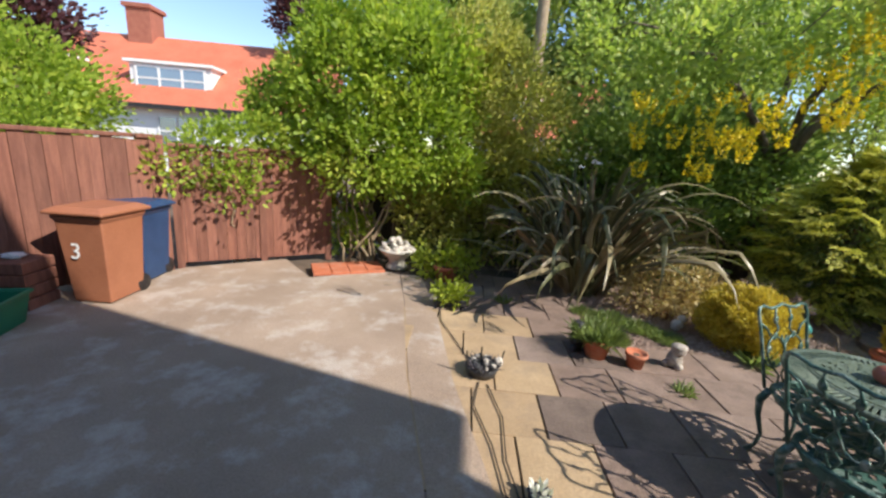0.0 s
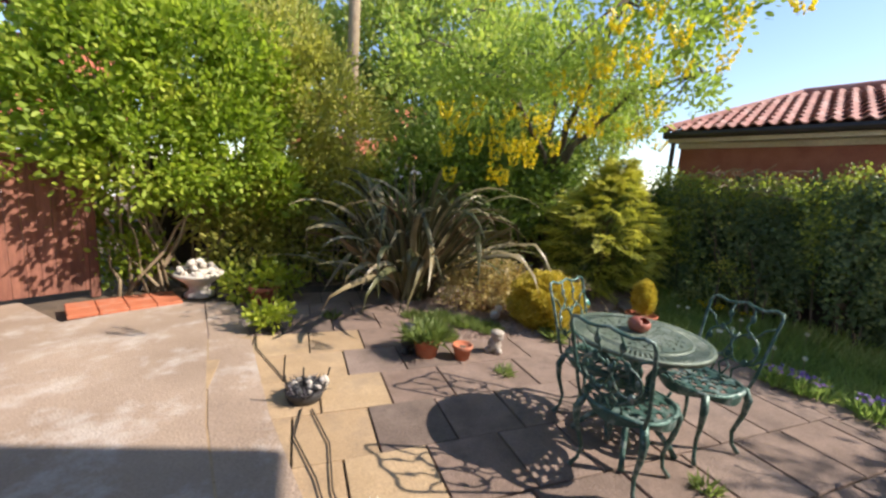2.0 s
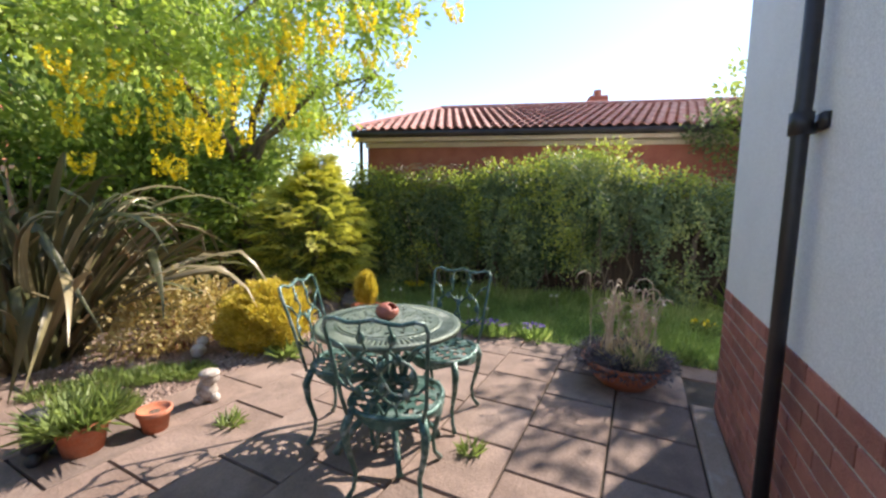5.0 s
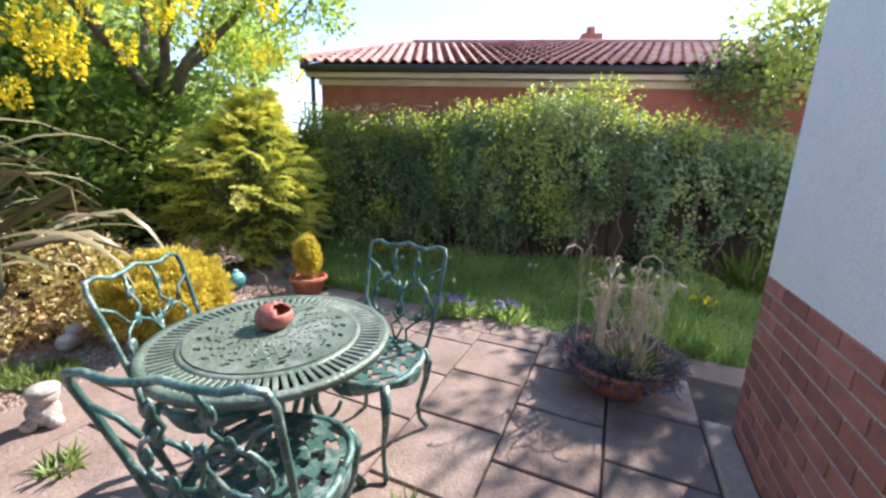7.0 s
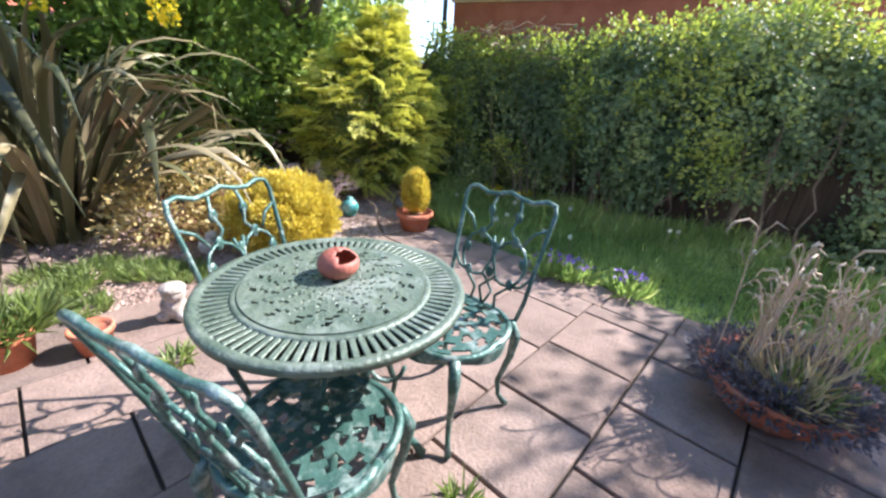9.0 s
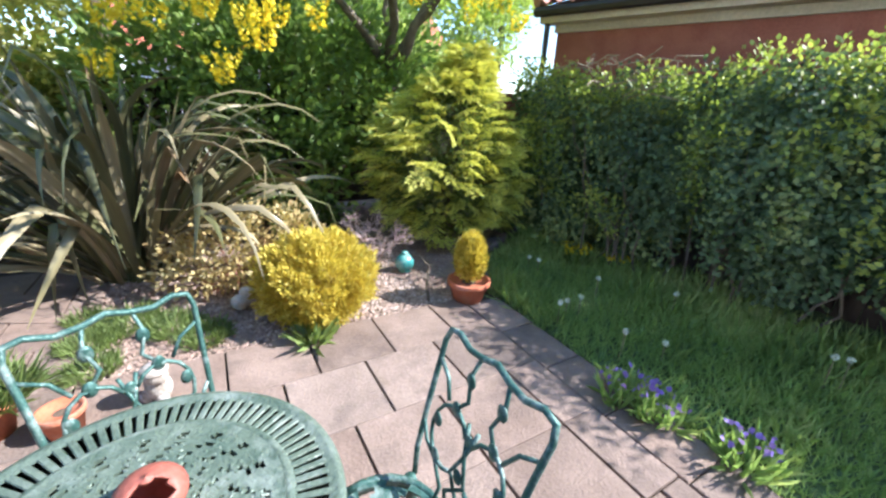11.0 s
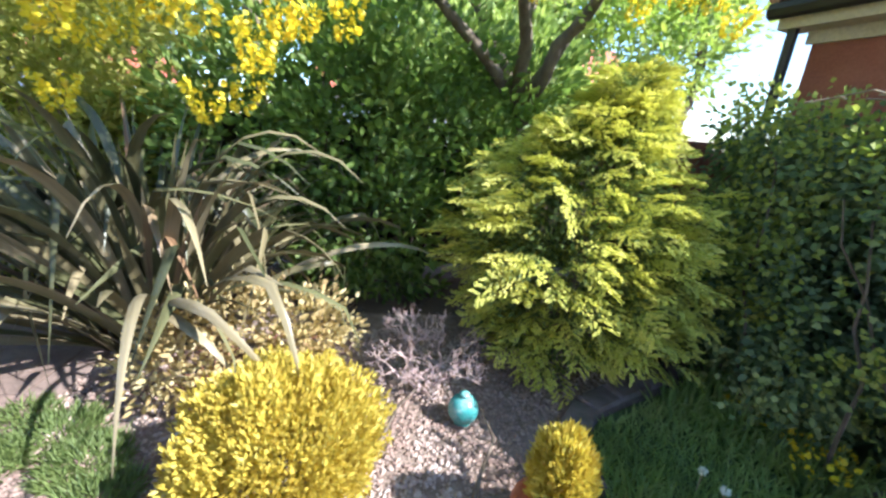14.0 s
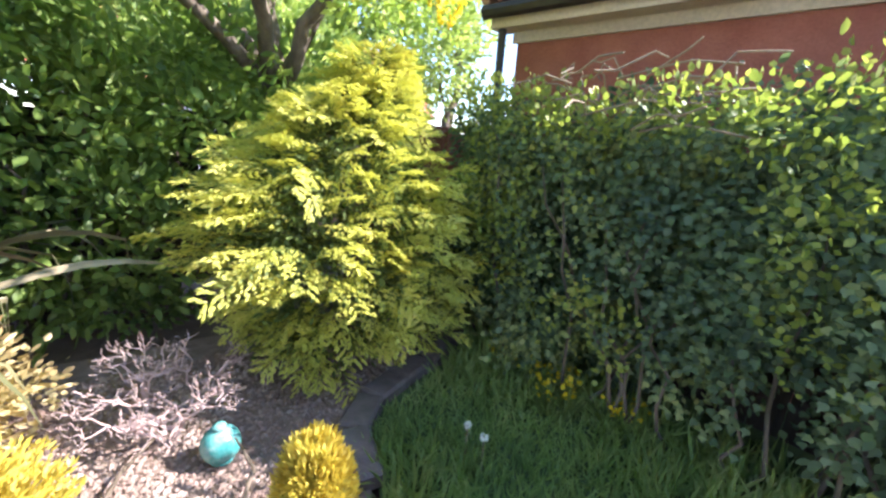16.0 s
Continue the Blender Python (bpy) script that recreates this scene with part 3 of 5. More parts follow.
def backdrop_tree(label, x, y, h, blobs, count, mat, size=0.16, name="garden_tree"):
    t = thing(name, label, "tree", x, y, 0)
    part("trunk", Geo().tube(arc((0, 0, -0.1), (0.1, 0, h), 0, 8, 0.05), taper(0.13, 0.04, 8), 8), BARK, t, "", True)
    for q in blobs:
        part("limb", Geo().tube(arc((0.03, 0, h * 0.4 + 0.2 * rng.random()), q[:3], 0.1, 5, 0.05), taper(0.05, 0.012, 5), 6), BARK, t, "", True)
    pos, dirs = clumps(blobs, count, 16, 0.16)
    n = len(pos)
    part("crown", leaves("crown", pos, dirs, size * rng.uniform(0.6, 1.2, n), size * 0.55, mat, OVAL), None, t)
    return t


backdrop_tree("large light green tree behind the back fence", 3.6, 9.6, 5.0, [(-0.6, 0, 3.2, 1.3, 1.0, 1.1), (0.9, 0, 3.4, 1.4, 1.0, 1.2), (0.2, 0, 5.0, 1.5, 1.1, 1.3), (-1.5, 0.2, 4.5, 1.1, 1, 1.1), (2.0, 0.3, 4.8, 1.1, 1, 1.0)], 1300, L_TREE)
backdrop_tree("leafy green tree behind the back fence", -0.6, 9.5, 5.0, [(-0.8, 0, 3.5, 1.2, 1.0, 1.2), (0.8, 0, 3.6, 1.2, 1.0, 1.3), (0.1, 0, 5.0, 1.2, 1.0, 1.1)], 800, L_TREE)
backdrop_tree("rounded green bush tree beyond the fence", 5.3, 8.0, 2.2, [(-0.4, 0, 2.2, 0.8, 0.6, 0.7), (0.5, 0, 1.8, 0.7, 0.6, 0.6), (-1.0, 0, 2.4, 0.7, 0.6, 0.6)], 420, L_TREE, 0.12)
backdrop_tree("light green tree beside the brick building", 7.9, 8.6, 3.0, [(-0.3, 0, 2.9, 0.7, 0.6, 0.7), (0.3, 0.1, 3.6, 0.6, 0.5, 0.5), (-0.9, 0.2, 2.2, 0.6, 0.5, 0.5)], 260, L_TREE, 0.12)
backdrop_tree("dark green tree beyond the fence", 7.0, 12.5, 5.0, [(-0.5, 0, 3.0, 1.3, 1.0, 1.3), (0.7, 0, 4.6, 1.1, 1.0, 1.0), (-1.2, 0, 4.6, 1.0, 0.9, 1.0)], 700, L_DARK)
backdrop_tree("green tree overhanging the brown fence", -5.85, 5.1, 2.4, [(0, 0.1, 2.1, 0.8, 0.7, 0.55), (-0.3, -0.7, 2.0, 0.7, 0.6, 0.5), (0.3, 0.5, 1.9, 0.5, 0.5, 0.4), (-0.3, -0.4, 2.6, 0.6, 0.5, 0.4), (0.9, -0.6, 1.55, 0.4, 0.4, 0.25)], 900, L_SHRUB, 0.09)
backdrop_tree("dark purple-leaved tree beyond the fence", -6.9, 6.3, 3.2, [(0, 0, 3.1, 0.7, 0.7, 0.55), (0.5, -0.5, 3.0, 0.6, 0.6, 0.4)], 260, L_PURPLE, 0.1, "purple_tree")
backdrop_tree("dark purple-leaved tree seen over the far roof", -7.5, 19.0, 7.0, [(0, 0, 7.3, 1.2, 1, 1.0), (-0.9, 0, 7.0, 0.8, 0.8, 0.7)], 200, L_PURPLE, 0.2, "purple_tree")


# ---- laburnum with hanging yellow blossom ----
def laburnum():
    t = thing("laburnum_tree", "laburnum tree with forked dark trunk and hanging yellow blossom", "tree", 4.5, 6.1, 0)
    part("trunk", Geo().tube(arc((0.0, 0.05, -0.05), (0, 0, 1.85), 0, 6, 0.015), taper(0.12, 0.085, 6), 10), BARK, t, "", True)
    limbs = [((-0.75, -0.45, 2.35), (-2.3, -1.2, 3.0)), ((0.35, -0.2, 2.5), (0.9, -0.8, 3.6)), ((0.05, 0.2, 2.7), (0.1, 0.4, 4.2)), ((-0.35, -0.9, 2.6), (-1.2, -2.6, 3.3)), ((0.3, -0.7, 2.6), (0.7, -2.0, 3.1)), ((-0.6, 0.2, 2.8), (-1.8, 0.1, 4.0))]
    for mid, end in limbs:
        p = arc((0, 0, 1.75), mid, 0.05, 4, 0.02) + arc(mid, end, 0.12, 5, 0.04)[1:]
        part("limb", Geo().tube(p, taper(0.065, 0.014, len(p) - 1), 7), BARK, t, "", True)
    blobs = [(-2.2, -1.6, 2.75, 0.65, 0.6, 0.45), (-1.6, -2.6, 2.75, 0.6, 0.6, 0.4), (-1.2, -1.4, 3.0, 0.8, 0.7, 0.5), (-2.6, -0.8, 3.1, 0.7, 0.6, 0.6), (-0.9, -3.0, 3.1, 0.6, 0.6, 0.4), (0.2, -1.0, 3.2, 0.8, 0.8, 0.5), (-1.0, -0.2, 3.8, 1.0, 0.8, 0.6), (0.6, -1.9, 2.95, 0.5, 0.5, 0.35), (0.5, 0.3, 3.3, 0.9, 0.7, 0.6), (1.2, -0.3, 2.7, 0.5, 0.5, 0.45), (0.7, -0.6, 2.6, 0.4, 0.4, 0.35), (0.7, -1.2, 2.7, 0.35, 0.35, 0.28), (-0.5, -2.2, 3.8, 0.8, 0.8, 0.4)]
    for q in blobs:
        for k in range(2):
            e = (q[0] + rng.normal() * 0.25, q[1] + rng.normal() * 0.25, q[2] + rng.normal() * 0.1)
            m, _ = min(((Vector(b), 0) for a, b in limbs), key=lambda w: (w[0] - Vector(e)).length)
            part("branch", Geo().tube(arc(m, e, 0.06, 5, 0.04), taper(0.016, 0.005, 5), 5), BARK, t, "", True)
    pos, dirs = clumps(blobs, 760, 20, 0.07, (0.3, 1.12))
    n = len(pos)
    part("crown", leaves("crown", pos, dirs, 0.078 * rng.uniform(0.6, 1.2, n), 0.042, L_LABURNUM, OVAL), None, t)
    racemes = []
    for k in range(4):
        m = 100
        h = rng.uniform(0, 1, m)
        rad = 0.075 * (1 - h * 0.65)
        a = rng.uniform(0, 6.28, m)
        L = 0.15 + 0.03 * k
        pos = np.stack([rad * np.cos(a), rad * np.sin(a), -h * L], 1)
        d = np.stack([np.cos(a), np.sin(a), -0.5 + rng.normal(size=m) * 0.4], 1)
        racemes.append(leaves("blossom", pos, d, 0.030, 0.026, L_YELLOW, OVAL))
    clusters = [((2.27, 4.2, 1.95), 10, 0.16), ((2.6, 4.38, 2.0), 9, 0.16), ((2.9, 4.25, 2.2), 9, 0.2), ((3.45, 4.9, 2.4), 4, 0.2), ((5.2, 4.84, 2.5), 4, 0.12), ((5.1, 5.4, 2.6), 4, 0.15), ((2.85, 2.9, 2.75), 12, 0.22), ((2.4, 3.4, 2.25), 8, 0.2),
                ((2.05, 3.9, 1.95), 8, 0.2), ((3.15, 3.3, 2.6), 12, 0.28), ((1.9, 4.7, 2.2), 5, 0.15), ((2.05, 4.2, 2.25), 6, 0.18), ((3.3, 2.7, 2.75), 8, 0.2), ((4.2, 3.9, 2.6), 7, 0.25), ((4.6, 4.5, 2.4), 6, 0.25), ((2.5, 3.1, 3.1), 7, 0.3)]
    i = 0
    for c, k, s in clusters:
        s = s * (1.45 if c[1] < 4.15 or c[0] > 3 else 1.2)
        for _ in range(max(2, int(k * 0.5))):
            o = part("blossom", racemes[i % 4], None, t, "hanging yellow blossom")
            o.matrix_local = pose(c[0] - 4.5 + rng.normal() * s, c[1] - 6.1 + rng.normal() * s, c[2] + rng.normal() * 0.14, rng.normal() * 8, rng.normal() * 8, rng.uniform(0, 360))
            i += 1


laburnum()


# ---- golden conifer ----
def conifer():
    t = thing("golden_conifer", "golden-green conifer with tiered feathery sprays beside the hedge", "conifer", 4.38, 4.82, 0)
    part("trunk", Geo().tube(arc((0.2, 0, -0.05), (0.44, 0.0, 1.75), 0, 5, 0.01), taper(0.06, 0.012, 5), 7), BARK, t, "", True)
    levels = [0.1, 0.3, 0.55, 0.85, 1.15, 1.45, 1.7, 1.9]
    reach = [0.66, 0.84, 0.92, 0.98, 0.82, 0.56, 0.32, 0.10]
    shift = [0.10, 0.22, 0.26, 0.16, 0.20, 0.30, 0.42, 0.47]
    P, D, F, L, S = [], [], [], [], []

    def frond(p, ax, side, length, width, young):
        """One flat spray: a hooked axis with side shoots of small scale leaves in its plane."""
        n = 10
        for k in range(n):
            s = (k + 0.5) / n
            q = p + ax * length * s + np.array([0, 0, 0.08 * length * math.sin(s * 3.1) - 0.10 * length * s ** 2.2])
            a = ax + np.array([0, 0, 0.22 - 0.42 * s])
            a = a / np.linalg.norm(a)
            nrm = np.cross(a, side)
            nrm = nrm if nrm[2] > 0 else -nrm
            w = width * (0.35 + 0.75 * math.sin(math.pi * min(1.0, 0.22 + s * 0.72)))
            for h in (-1, 1):
                b = a * 0.8 + side * h * 0.75 + rng.normal(size=3) * 0.10
                for j in range(6):
                    u = (j + 0.6) / 6
                    c = q + b * w * u - np.array([0, 0, 0.22 * w * u * u])
                    for g_ in (-1, 1):
                        P.append(c + rng.normal(size=3) * 0.004)
                        D.append(b + a * 0.4 + np.cross(nrm, b) * g_ * 0.32 + rng.normal(size=3) * 0.12 - np.array([0, 0, 0.15 * u]))
                        F.append(nrm)
                        L.append(rng.uniform(0.019, 0.032))
                        S.append(1 if 0.62 * s + 0.5 * u > young + rng.normal() * 0.12 else 0)

    for i in range(620):
        z = 0.14 + 1.72 * rng.random() ** 0.95
        z = round(z / 0.155) * 0.155 + rng.normal() * 0.055
        ang = rng.uniform(0, 2 * math.pi)
        out = np.array([math.cos(ang), math.sin(ang), 0.0])
        lump = 1 + 0.22 * noise.noise(Vector((math.cos(ang) * 2.2, math.sin(ang) * 2.2, z * 3.4)))
        R = float(np.interp(z, levels, reach)) * lump * rng.uniform(0.80, 1.06)
        if z < 0.6 and math.cos(ang - radians(195)) > 0.5:
            R *= 0.88
        length = min(0.22 + 0.20 * R, R + 0.06) * rng.uniform(0.85, 1.2)
        turn = ang + rng.normal() * 0.35
        ax = np.array([math.cos(turn), math.sin(turn), 0.14 + 0.20 * z + rng.normal() * 0.20])
        tilt = rng.normal() * 0.42
        side = np.array([-math.sin(turn) * math.cos(tilt), math.cos(turn) * math.cos(tilt), math.sin(tilt)])
        centre = np.array([float(np.interp(z, levels, shift)), 0.0, z])
        frond(centre + out * max(0.02, R - length), ax / np.linalg.norm(ax), side, length, rng.uniform(0.075, 0.12), 0.40)
    P, D, F, L = np.array(P), np.array(D), np.array(F, float), np.array(L)
    keep = P[:, 2] > 0.02
    part("foliage", leaves("foliage", P[keep], D[keep], L[keep], L[keep] * 0.42, [L_CON, L_CON_TIP], DIAMOND, 0.3, F[keep], np.array(S)[keep], 0.25), None, t)
    m = 9000
    z = rng.uniform(0.1, 1.75, m)
    a, r = rng.uniform(0, 2 * math.pi, m), np.interp(z, levels, reach) * 0.72 * np.sqrt(rng.random(m))
    core = np.stack([np.interp(z, levels, shift) + r * np.cos(a), r * np.sin(a), z], 1)
    part("inner_foliage", leaves("inner_foliage", core, np.stack([np.cos(a), np.sin(a), rng.normal(size=m) * 0.5], 1), 0.06, 0.022, L_CON), None, t, "dark green inner foliage")
    return t


conifer()


def gold_bush(name, label, x, y, r, rz_, zc, n, size=0.05):
    """A dense globe of small upright golden sprays."""
    d = unit(rng.normal(size=(n, 3)))
    rr = rng.uniform(0.45, 1.0, (n, 1)) ** 0.5
    lump = np.array([1.02 + 0.20 * noise.noise(Vector(q) * 2.2) + 0.20 * noise.noise(Vector(q) * 7) for q in d])[:, None]
    pos = d * rr * lump * np.array([r, r, rz_]) + np.array([0, 0, zc])
    k = pos[:, 2] > 0.01
    pos, d = pos[k], d[k]
    dirs = d * 0.7 + np.array([0, 0, 0.6]) + rng.normal(size=pos.shape) * 0.35
    me = leaves("foliage", pos, dirs, size * rng.uniform(0.6, 1.3, len(pos)), size * 0.42, L_GOLD, DIAMOND, 0.3)
    t = thing(name, label, "shrub", x, y, 0)
    part("foliage", me, None, t)
    part("stem", Geo().tube([(0, 0, -0.05), (0, 0, zc)], [0.03, 0.015], 6), BARK, t)
    return t


gold_bush("golden_bush", "rounded bright golden-yellow dwarf conifer bush", 2.94, 3.71, 0.385, 0.32, 0.25, 34000, 0.033)


# ---- flax ----
def flax():
    t = thing("flax_plant", "large phormium flax with long drooping bronze-green blades", "plant", 1.75, 5.0, 0)
    variants = []
    for k in range(21):
        L, arch, w = 1.0 + 0.08 * (k % 7), (0.15, 0.35, 0.6, 0.9, 1.25, 1.6, 2.0)[k % 7], 0.052 + 0.010 * (k % 3)
        vs, fs = [], []
        p, ang = Vector((0, 0, 0)), 0.06 + 0.06 * (k % 5)
        n = 11
        for i in range(n + 1):
            s = i / n
            ww = w * (0.5 + 0.9 * s * (1.3 - s)) * (1 - max(0, s - 0.68) / 0.32 * 0.95)
            tw = (0.9 if k >= 14 else 0.5) * s * (1 if k % 2 else -1)
            sx, sz = math.cos(tw) * ww / 2, math.sin(tw) * ww / 2
            nrm = Vector((0, math.cos(ang), -math.sin(ang)))
            vs += [p + Vector((-sx, 0, -sz)), p + nrm * -0.16 * ww, p + Vector((sx, 0, sz))]
            p = p + Vector((0, math.sin(ang), math.cos(ang))) * (L / n)
            ang += arch / n * (0.35 + 1.7 * s)
            if k >= 7 and i == 5 + k % 5:
                ang += 0.6 if k < 14 else 1.6
            ang = min(ang, 2.7)
        for i in range(n):
            for q in (0, 1):
                fs.append((3 * i + q, 3 * i + q + 1, 3 * i + q + 4, 3 * i + q + 3))
        variants.append(Geo().add(vs, fs).mesh("blade", FLAX, True))
    for i in range(298):
        a = rng.uniform(0, 360)
        rr = 0.30 * math.sqrt(rng.random())
        o = part("blade", variants[int(rng.integers(21))], None, t)
        ar = radians(a)
        s = rng.uniform(1.0, 1.5)
        o.matrix_local = pose(-math.sin(ar) * rr, math.cos(ar) * rr, 0.0, rng.uniform(-36, 16), rng.normal() * 13, a) @ Matrix.Diagonal((1.08, s * 0.95, s * 1.12, 1))
    return t


flax()
shrub("spurge_plant", "low pale yellow and cream variegated plant beside the flax", 2.45, 4.45, [(0.0, 0.0, 0.28, 0.45, 0.35, 0.3), (0.35, 0.1, 0.3, 0.35, 0.3, 0.28), (-0.2, -0.1, 0.2, 0.3, 0.25, 0.2)], 300, 11, 0.045, 0.05, 0.027, L_SPURGE, 22, 0.2, 0.008, stem_mat=FENCE)


# ---- ivy hedge ----
def ivy_hedge():
    t = thing("ivy_hedge", "thick dark green ivy hedge covering the boundary fence", "hedge", 5.72, 4.8, 0, math.degrees(math.atan2(-8.2, 1.35)))
    Lh = 8.3
    blobs = []

    def top_z(x):
        return float(np.interp(x, [0, 1.7, 3.0, 3.7, 4.5, 5.0, 8.3], [1.66, 1.62, 1.84, 1.88, 1.58, 1.44, 1.42]))

    x = 0.0
    while x < Lh:
        for k in range(7):
            z = top_z(x) * (0.07 + 0.142 * k)
            bulge = noise.noise(Vector((x * 0.8, z * 0.9, 3.0))) + 0.5 * noise.noise(Vector((x * 2.1, z * 1.6, 9.0)))
            hollow = float(np.interp(x, [0, 1.5, 2.0, 3.4, 3.8, 4.2, 8.3], [0.0, 0.1, 0.75, 0.55, 0.85, 1.0, 1.0]))
            if z < hollow and bulge < 0.28:
                continue
            blobs.append((x, 0.14, z, 0.2, 0.10, 0.2))
            if bulge < -0.05 and z < 1.2:
                continue
            over = (0.30 if x > 2.4 else 0.06) * max(0.0, z / top_z(x) - 0.45)
            blobs.append((x + rng.normal() * 0.08, -0.02 - (0.55 if x > 2.4 else 0.32) * max(-0.2, bulge) - over - 0.08 * (z < 0.3), z + rng.normal() * 0.06, 0.20, 0.20, 0.18))
        x += 0.22
    pos, dirs = clumps(blobs, 7200, 15, 0.065, (0.7, 1.15), -0.35, 0.7)
    k = pos[:, 1] < 0.25
    pos, dirs = pos[k], dirs[k]
    n = len(pos)
    flat = np.tile(np.array([0.0, -0.8, 0.45]), (n, 1)) + rng.normal(size=(n, 3)) * 0.4
    part("ivy", leaves("ivy", pos, dirs * np.array([1, 0.6, 1]) + np.array([0, 0, -0.5]), 0.042 * rng.uniform(0.4, 1.4, n), 0.036 * rng.uniform(0.6, 1.2, n), L_IVY, OVAL, 0.2, flat), None, t)
    # trailing growth that hangs in strands down the face
    drape = []
    for i in range(70):
        x = rng.uniform(0.1, 5.8)
        z1 = top_z(x) - rng.uniform(0.0, 0.5)
        fall = rng.uniform(0.35, 1.15)
        m = int(fall / 0.045)
        for j in range(m):
            u = j / m
            drape.append((x + 0.10 * math.sin(u * 3 + i), (-0.36 if x > 2.2 else -0.2) - 0.16 * math.sin(u * 2.6) + rng.normal() * 0.02, z1 - fall * u))
    c = np.array(drape)
    pos = (c[:, None] + rng.normal(size=(len(c), 7, 3)) * np.array([0.05, 0.03, 0.03])).reshape(-1, 3)
    n = len(pos)
    flat = np.tile(np.array([0.2, -0.7, 0.6]), (n, 1))
    part("trailing_ivy", leaves("trailing_ivy", pos, rng.normal(size=(n, 3)) * 0.5 + np.array([0, -0.3, -0.6]), 0.038 * rng.uniform(0.5, 1.3, n), 0.035, [L_IVY, L_IVY_NEW], IVY, 0.2, flat, (np.sin(pos[:, 0] * 2.3 + 0.6) + rng.normal(size=n) * 0.5 > 0.75).astype(int)), None, t, "trailing strands of smaller leaves")
    tops = [(x, -0.16 + 0.1 * rng.normal(), top_z(x) + 0.02 + 0.14 * noise.noise(Vector((x * 1.6, 0, 0))), 0.2, 0.26, 0.14) for x in np.arange(0.1, Lh, 0.22)] + [(3.1, -0.2, 1.98, 0.18, 0.2, 0.16), (3.75, -0.15, 2.03, 0.18, 0.2, 0.16), (2.95, -0.45, 1.62, 0.26, 0.15, 0.28), (2.6, -0.42, 1.45, 0.2, 0.12, 0.2), (2.0, -0.42, 1.3, 0.22, 0.12, 0.2), (2.15, -0.42, 0.9, 0.18, 0.12, 0.2), (0.3, -0.36, 1.2, 0.12, 0.1, 0.4), (0.55, -0.36, 0.8, 0.1, 0.1, 0.3), (3.3, -0.5, 0.75, 0.16, 0.12, 0.3), (1.2, -0.40, 0.55, 0.26, 0.12, 0.2)]
    pos, dirs = clumps(tops, 760, 14, 0.055, (0.6, 1.1), 0.4, 0.7)
    n = len(pos)
    part("new_growth", leaves("new_growth", pos, dirs, 0.043 * rng.uniform(0.35, 1.25, n), 0.033, L_IVY_NEW, OVAL, 0.2), None, t, "bright yellow-green young leaves")
    for q in ((2.2, 0.22), (3.5, 0.2), (4.6, 0.25)):
        part("trunk", Geo().tube(arc((q[0], -0.12, -0.03), (q[0] + 0.25, -0.1, 1.3), 0, 7, 0.03), taper(0.045, 0.02, 7), 7), BARK, t, "bare woody ivy trunk", True)
    for i in range(40):
        x = rng.uniform(0.1, Lh)
        part("stem", Geo().tube(arc((x, -0.3, 0), (x + rng.normal() * 0.3, -0.3, rng.uniform(0.6, 1.7)), 0, 6, 0.04), taper(0.012, 0.004, 6), 5), BARK, t)
    for i in range(46):
        a = np.array([1.15 + rng.normal() * 0.25, -0.3 + rng.normal() * 0.1, 1.74 + rng.normal() * 0.07])
        b = a + rng.normal(size=3) * np.array([0.22, 0.1, 0.05])
        part("dead_twig", Geo().tube(arc(a, b, 0.03, 3, 0.02), 0.005, 4), PALE_STEM, t, "bare dry twig")


ivy_hedge()


# ---- neighbour's brick building ----
def tile_mesh():
    vs, fs = [], []
    n = 8
    for y, lift in ((0.0, 0.028), (0.34, 0.0)):
        for i in range(n + 1):
            u = i / n
            z = 0.024 * math.sin(u * 2 * math.pi) + lift
            vs.append((u * 0.155, y, z))
    for i in range(n):
        fs.append((i, i + 1, n + 2 + i, n + 1 + i))
    base = len(vs)
    for i in range(n + 1):
        x, y, z = vs[i]
        vs.append((x, y, z - 0.02))
    for i in range(n):
        fs.append((base + i, base + i + 1, i + 1, i))
    return Geo().add(vs, fs).mesh("tile", TILE, False)


